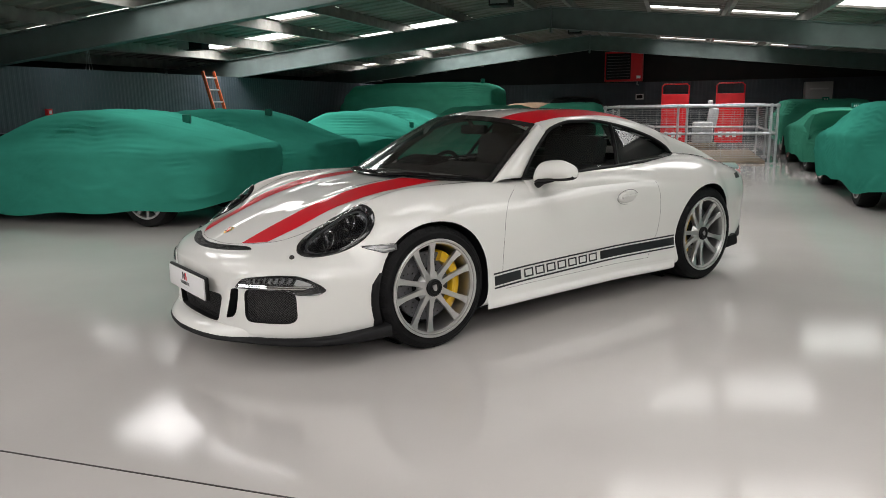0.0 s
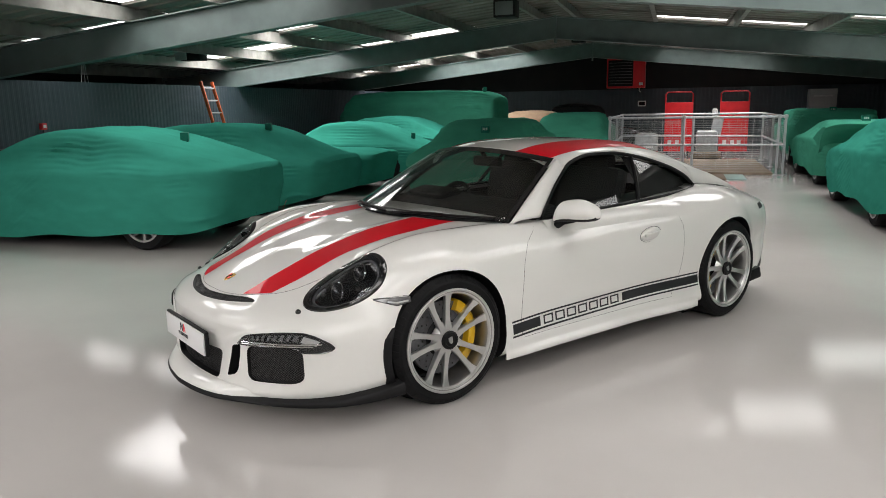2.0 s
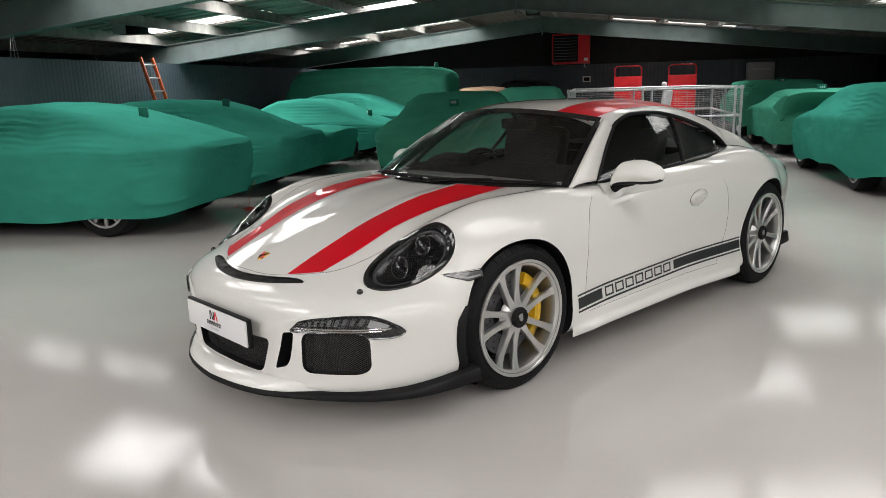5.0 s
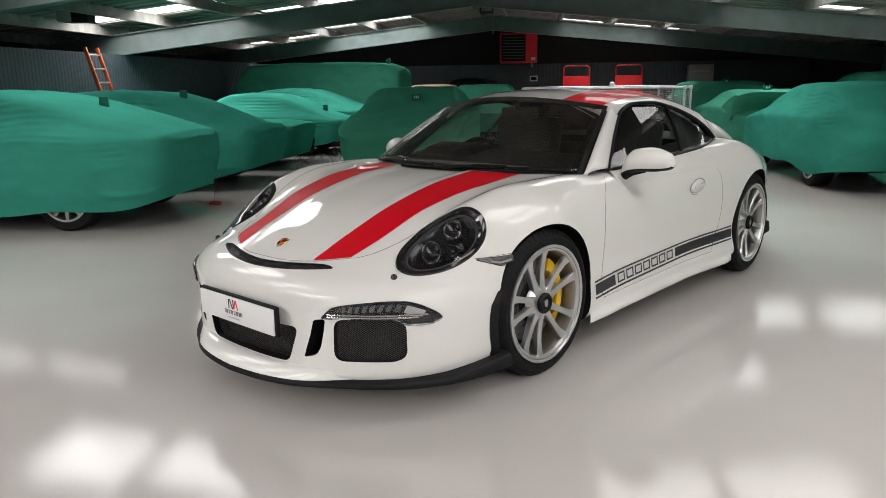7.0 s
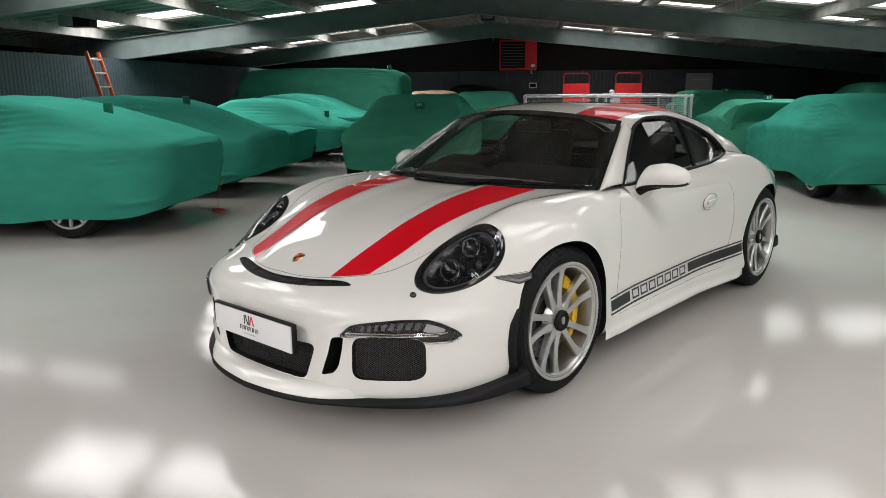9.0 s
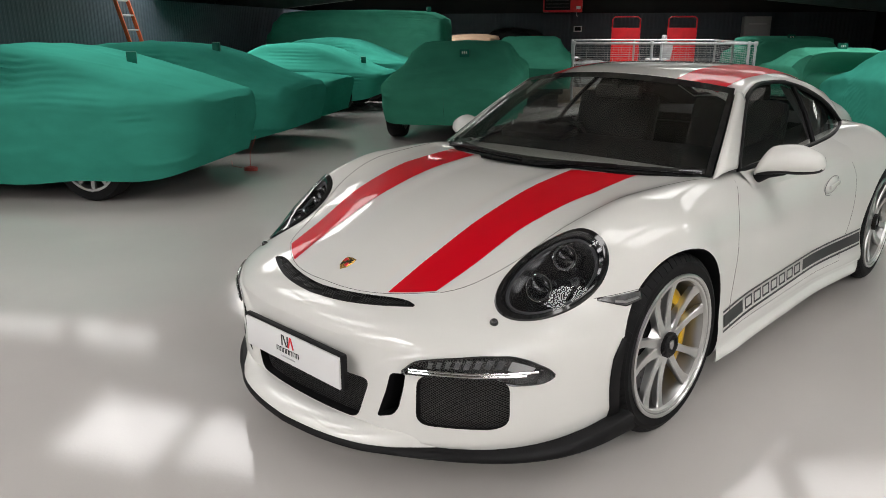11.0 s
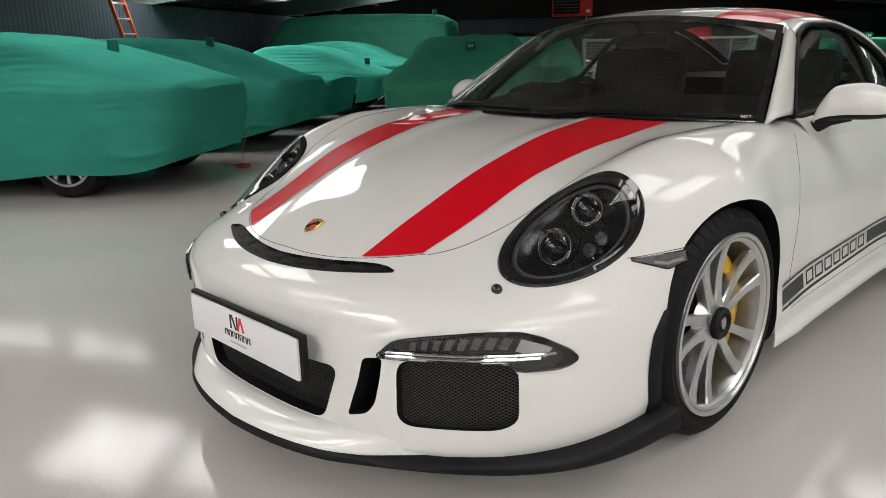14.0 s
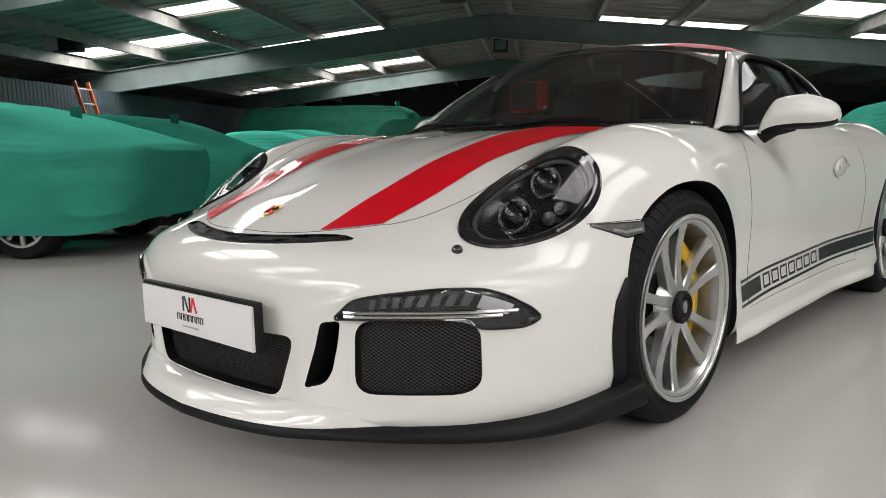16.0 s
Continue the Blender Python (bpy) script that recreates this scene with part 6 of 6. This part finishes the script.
# ---- wheels ----
def wheel_meshes(width, r_tyre, r_rim):
    h = width / 2
    prof = [(-h + 0.01, r_rim - 0.004), (-h, r_rim + 0.03), (-h + 0.004, r_tyre - 0.028), (-h + 0.028, r_tyre - 0.004)]
    for gx in (-0.055, -0.02, 0.02, 0.055):
        prof += [(gx * width / 0.245 - 0.004, r_tyre), (gx * width / 0.245 - 0.004, r_tyre - 0.007), (gx * width / 0.245 + 0.004, r_tyre - 0.007), (gx * width / 0.245 + 0.004, r_tyre)]
    prof += [(h - 0.028, r_tyre - 0.004), (h - 0.004, r_tyre - 0.028), (h + 0.001, r_rim + 0.036), (h - 0.003, r_rim + 0.012), (h - 0.012, r_rim - 0.004)]
    tyre = mesh_of("tyre", *lathe(prof, 96), RUBBER, angle=30)
    lip = [(h - 0.004, r_rim + 0.006), (h + 0.002, r_rim + 0.002), (h + 0.0005, r_rim - 0.010), (h - 0.014, r_rim - 0.016), (h - 0.05, r_rim - 0.030), (-h + 0.02, r_rim - 0.034), (-h + 0.01, r_rim - 0.004), (h - 0.03, r_rim - 0.006)]
    lip[3] = (h - 0.016, r_rim - 0.022)
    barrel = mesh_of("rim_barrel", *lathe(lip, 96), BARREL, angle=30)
    lip_ring = mesh_of("rim_lip", *lathe([(h + 0.0035, r_rim + 0.006), (h + 0.0055, r_rim + 0.001), (h + 0.004, r_rim - 0.005), (h - 0.001, r_rim - 0.008), (h - 0.003, r_rim - 0.019), (h - 0.014, r_rim - 0.024), (h - 0.014, r_rim + 0.002)], 96), ALLOY, angle=30)
    # one spoke, running up the z axis
    stations = [(0.030, h - 0.024, 0.030, 0.046), (0.052, h - 0.025, 0.023, 0.044), (0.080, h - 0.028, 0.0170, 0.040), (0.125, h - 0.029, 0.0146, 0.034), (0.175, h - 0.025, 0.0152, 0.031), (0.212, h - 0.018, 0.0180, 0.030), (0.236, h - 0.011, 0.0240, 0.030), (r_rim - 0.012, h - 0.006, 0.034, 0.028)]
    spokes = []
    for s in (1, -1):
        verts, faces = [], []
        for r, x, w, d in stations:
            off = s * (0.012 + (r - 0.04) * 0.235)
            for dx, dy in ((-0.0015, -w * 0.86), (-0.0015, w * 0.86), (-0.007, w), (-d, w * 0.62), (-d, -w * 0.62), (-0.007, -w)):
                verts.append((x + dx, dy + off, r))
        n = len(stations)
        for i in range(n - 1):
            for k in range(6):
                faces.append((i * 6 + k, i * 6 + (k + 1) % 6, (i + 1) * 6 + (k + 1) % 6, (i + 1) * 6 + k))
        faces += [tuple(range(6))[::-1], tuple((n - 1) * 6 + k for k in range(6))]
        me = mesh_of("spoke", verts, faces, ALLOY, angle=28)
        spokes.append(me)
    hub = mesh_of("hub", *lathe([(h - 0.06, 0.030), (h - 0.026, 0.040), (h - 0.027, 0.052), (h - 0.036, 0.072), (h - 0.062, 0.088)], 48), ALLOY, angle=40)
    return tyre, barrel, spokes, lip_ring, hub


def brake_disc():
    bm = bmesh.new()
    vs, fs = lathe([(-0.016, 0.10), (-0.016, 0.192), (0.016, 0.192), (0.016, 0.10)], 64)
    bv = [bm.verts.new(v) for v in vs]
    for f in fs:
        bm.faces.new([bv[i] for i in f])
    return from_bm("brake_disc", bm, DISC)


DISC_ME = brake_disc()
bm = bmesh.new()
for ring, r in ((18, 0.125), (18, 0.150), (18, 0.173)):
    for k in range(ring):
        a = 2 * math.pi * (k + 0.33 * (r > 0.13) + 0.33 * (r > 0.16)) / ring
        box(bm, (0.0165, r * math.cos(a), r * math.sin(a)), (0.0012, 0.007, 0.007))
HOLES_ME = from_bm("drilling", bm, GLOSS_BLACK, False)
HAT_ME = mesh_of("disc_bell", *lathe([(-0.01, 0.02), (-0.01, 0.105), (0.012, 0.105), (0.03, 0.085), (0.034, 0.02)], 40), BLACK_PLASTIC)


def caliper_mesh():
    verts, faces = [], []
    n = 14
    for k in range(n + 1):
        a = radians(-56 + 112 * k / n)
        sq = 1 - 0.18 * abs(2 * k / n - 1) ** 6
        for x, r in ((0.020, 0.146), (0.058 * sq, 0.150), (0.064 * sq, 0.162), (0.060 * sq, 0.190), (0.045, 0.207), (-0.045, 0.207), (-0.05, 0.15), (0.0, 0.145)):
            verts.append((x, r * math.cos(a), r * math.sin(a)))
    for k in range(n):
        for i in range(8):
            faces.append((k * 8 + i, k * 8 + (i + 1) % 8, (k + 1) * 8 + (i + 1) % 8, (k + 1) * 8 + i))
    faces += [tuple(range(8)), tuple(n * 8 + i for i in range(8))[::-1]]
    return mesh_of("caliper", verts, faces, CALIPER, angle=30)


def tread_blocks(width, r):
    """Shoulder blocks of the tread, parted by fine slanting grooves."""
    h, n = width / 2, 60
    prof = [(h - 0.058, r + 0.0005), (h - 0.040, r), (h - 0.027, r - 0.0022), (h - 0.014, r - 0.0125), (h - 0.0045, r - 0.0255)]
    verts, faces = [], []
    for k in range(n):
        base = len(verts)
        for i, (x, rr) in enumerate(prof):
            slant = 0.35 * i / len(prof)
            for e, sink in ((0.03, 0.004), (0.03, -0.0008), (0.955, -0.0008), (0.955, 0.004)):
                a = 2 * math.pi * (k + e + slant) / n
                verts.append((x, -(rr - sink) * math.sin(a), (rr - sink) * math.cos(a)))
        for i in range(len(prof) - 1):
            for j in range(3):
                p = base + 4 * i + j
                faces.append((p, p + 1, p + 5, p + 4))
        faces += [(base, base + 3, base + 2, base + 1), tuple(len(verts) - 4 + q for q in range(4))]
    return mesh_of("tread_blocks", verts, faces, RUBBER, angle=20)


CAL_ME = caliper_mesh()
CAP_ME = mesh_of("centre_lock", *lathe([(0.03, 0.006), (0.03, 0.047), (0.066, 0.047), (0.074, 0.041), (0.074, 0.033), (0.068, 0.029), (0.067, 0.006)], 40), BLACK_PLASTIC, angle=25)
SHIELD = [(-0.012, 0.017), (0.0, 0.0185), (0.012, 0.017), (0.0125, 0.002), (0.009, -0.011), (0.0, -0.0185), (-0.009, -0.011), (-0.0125, 0.002)]
CROWN_ME = mesh_of("crest", [(x, y, z) for x in (0.067, 0.072) for y, z in SHIELD], [tuple(range(8, 16))] + [(i, (i + 1) % 8, 8 + (i + 1) % 8, 8 + i) for i in range(8)], ALU, angle=30)
TEETH = bmesh.new()
for k in range(20):
    box(TEETH, (0.055, 0, 0.0455), (0.028, 0.006, 0.005), 0.001, pose(0, 0, 0, 18 * k, 0, 0), 1)
TEETH_ME = from_bm("teeth", TEETH, BLACK_PLASTIC)

for name, y, width, r_t, z in (("front", 0.0, 0.245, 0.340, 0.338), ("rear", 2.457, 0.300, 0.346, 0.344)):
    tyre, barrel, spokes, lip_ring, hub = wheel_meshes(width, r_t, 0.266)
    blocks = tread_blocks(width, r_t)
    for side in (1, -1):
        x = side * (0.874 - width / 2) if name == "front" else side * (0.932 - width / 2)
        shift = 0.03 if name == "front" else 0.05
        cap = width / 2 - 0.080
        m = pose(x, y, z, 0, 0, (0 if side == 1 else 180) - (2.5 if name == "front" else 0)) @ pose(0, 0, 0, 15 if name == "front" else 25, 0, 0)
        w = part("wheel", tyre, RUBBER, car, "black low-profile tyre on a silver centre-lock wheel", m)
        tagged(part("tread", blocks, RUBBER, w, "slanting rubber blocks of the tyre shoulder"), kind="stuff")
        part("rim", barrel, BARREL, w, "silver rim, its barrel darkened for shade behind the spokes")
        part("rim_lip", lip_ring, ALLOY, w)
        for k in range(5):
            for me in spokes:
                part("spoke", me, ALLOY, w, "", pose(0, 0, 0, 72 * k, 0, 0))
        part("hub", hub, ALLOY, w)
        part("centre_lock", CAP_ME, BLACK_PLASTIC, w, "black centre-lock nut", pose(cap, 0, 0))
        part("nut_teeth", TEETH_ME, BLACK_PLASTIC, w, "", pose(cap, 0, 0))
        part("crest", CROWN_ME, ALU, w, "small pale crest", pose(cap, 0, 0))
        b = part("brake_disc", DISC_ME, DISC, car, "drilled grey ceramic brake disc", pose(x + side * (shift - 0.015), y, z, 0, 0, 0 if side == 1 else 180))
        tagged(part("drilling", HOLES_ME, GLOSS_BLACK, b), kind="stuff")
        part("disc_bell", HAT_ME, BLACK_PLASTIC, b)
        part("caliper", CAL_ME, CALIPER, car, "yellow brake caliper", pose(x + side * (shift - 0.018), y, z) @ Matrix.Diagonal((side, 1 if name == "front" else -1, 1, 1)) @ pose(0, 0, 0, 8, 0, 0))
    # dark liners of the arches
    for side in (1, -1):
        me = mesh_of("arch_liner", *lathe([(-0.10, 0.30), (-0.10, 0.362 if name == "front" else 0.374), (0.06, 0.362 if name == "front" else 0.374), (0.06, 0.356), (-0.09, 0.356), (-0.09, 0.30)], 56), BLACK_PLASTIC)
        part("arch_liner", me, BLACK_PLASTIC, car, "", pose(side * 0.63, y, 0.338, 0, 0, 0 if side == 1 else 180))
        part("inner_arch", boxed((0, 0, 0), (0.01, 0.70, 0.55)), BLACK_PLASTIC, car, "", pose(side * 0.53, y, 0.43))

# ---- cockpit ----
part("dashboard", boxed((0, 0, 0), (1.30, 0.36, 0.20), 0.06, pose(0, 0.86, 0.80, 8)), INTERIOR, car, "black leather dashboard")
part("binnacle", boxed((0, 0, 0), (0.40, 0.20, 0.12), 0.05, pose(-0.36, 0.87, 0.885, 10)), INTERIOR, car, "black instrument hood")
part("cabin_floor", boxed((0, 1.5, 0.36), (1.24, 1.5, 0.04)), INTERIOR, car)
for x in (-0.60, 0.60):
    part("door_card", boxed((x, 1.4, 0.60), (0.04, 1.5, 0.5), 0.015), INTERIOR, car)
part("rear_bulkhead", boxed((0, 2.18, 0.62), (1.22, 0.06, 0.5), 0.02), INTERIOR, car)
part("parcel_shelf", strip_mesh("parcel_shelf", [[on_top(-0.60 + 1.2 * k / 16, y, 0.008) for k in range(17)] for y in (2.14, 2.25, 2.4, 2.55, 2.7, 2.85)], INTERIOR), INTERIOR, car, "black parcel shelf under the rear window")
for side in (1, -1):
    part("door_top", strip_mesh("door_top", [[on_top(side * x, y, 0.006) for y in [0.74 + 1.5 * k / 20 for k in range(21)]] for x in (0.54, 0.60, 0.66, 0.70)], INTERIOR), INTERIOR, car, "black upper edge of the door lining")
part("rear_window_border", mesh_of("rear_window_border", *(lambda ring: ([roof_point(a, t, -0.0075) for q in ring for a, t in q], [(2 * k, 2 * ((k + 1) % len(ring)), 2 * ((k + 1) % len(ring)) + 1, 2 * k + 1) for k in range(len(ring))]))([((x, (34 + 22 * y) / NT), (x * 0.86, (34 + 22 * (0.5 + (y - 0.5) * 0.86)) / NT)) for x, y in [(-0.72 + 1.44 * k / 12, 0.0) for k in range(12)] + [(0.72, k / 8) for k in range(8)] + [(0.72 - 1.44 * k / 12, 1.0) for k in range(12)] + [(-0.72, 1 - k / 8) for k in range(8)]]), INTERIOR), INTERIOR, car, "black rear window border")
for x in (-0.36, 0.36):
    seat = part("seat", boxed((0, 0, 0), (0.50, 0.50, 0.16), 0.06, pose(x, 1.36, 0.50, 8)), INTERIOR, car, "black leather bucket seat")
    part("backrest", boxed((0, 0, 0), (0.50, 0.13, 0.62), 0.06, pose(x, 1.62, 0.78, -14)), INTERIOR, seat)
    part("headrest", boxed((0, 0, 0), (0.27, 0.11, 0.20), 0.05, pose(x, 1.70, 1.075, -10)), INTERIOR, seat)
sw = part("steering_wheel", tubed([(0.178 * math.cos(a), 0, 0.178 * math.sin(a)) for a in [2 * math.pi * k / 36 for k in range(36)]], 0.015, 8, True), INTERIOR, car, "black three-spoke steering wheel", pose(-0.36, 1.04, 0.795, -22))
for k in range(3):
    part("spoke", boxed((0, 0, 0.085), (0.03, 0.012, 0.17), 0.004), DISC, sw, "", pose(0, 0, 0, 0, 90 + 90 * k, 0))
part("hub", boxed((0, 0, 0), (0.11, 0.05, 0.10), 0.02), INTERIOR, sw)
part("inner_mirror", boxed((0, 0, 0), (0.25, 0.045, 0.068), 0.02, pose(-0.02, 1.06, 1.135)), BLACK_PLASTIC, car, "black interior mirror")
part("mirror_foot", tubed([(-0.02, 1.06, 1.14), (-0.02, 1.0, 1.215)], 0.014, 8), BLACK_PLASTIC, car)
lining = [roof_point(-0.975 + 1.95 * j / NA, 0.015 + 0.97 * i / NT, -0.024) for i in range(NT + 1) for j in range(NA + 1)]
part("roof_lining", mesh_of("roof_lining", lining, [(i * (NA + 1) + j, i * (NA + 1) + j + 1, (i + 1) * (NA + 1) + j + 1, (i + 1) * (NA + 1) + j) for i in range(NT) for j in range(NA) if not (34 <= i < 56 and 7 <= j < NA - 7)], INTERIOR, angle=60), INTERIOR, car, "black roof lining")

# ---- tail ----
for side in (1, -1):
    part("tail_lamp", strip_mesh("tail_lamp", [[on_side(3.02 + 0.14 * k / 8, z, 0.004, side) for k in range(9)] for z in (0.70, 0.72, 0.74)], BLACK_PLASTIC), BLACK_PLASTIC, car, "dark slim tail lamp")
    part("rear_winglet", boxed((0, 0, 0), (0.05, 0.17, 0.09), 0.018, pose(side * 0.862, 2.875, 0.225, 12, 0, -14 * side)), BLACK_PLASTIC, car, "black corner of the rear diffuser")
part("diffuser", boxed((0, 3.3, 0.22), (1.3, 0.3, 0.12), 0.03), BLACK_PLASTIC, car)
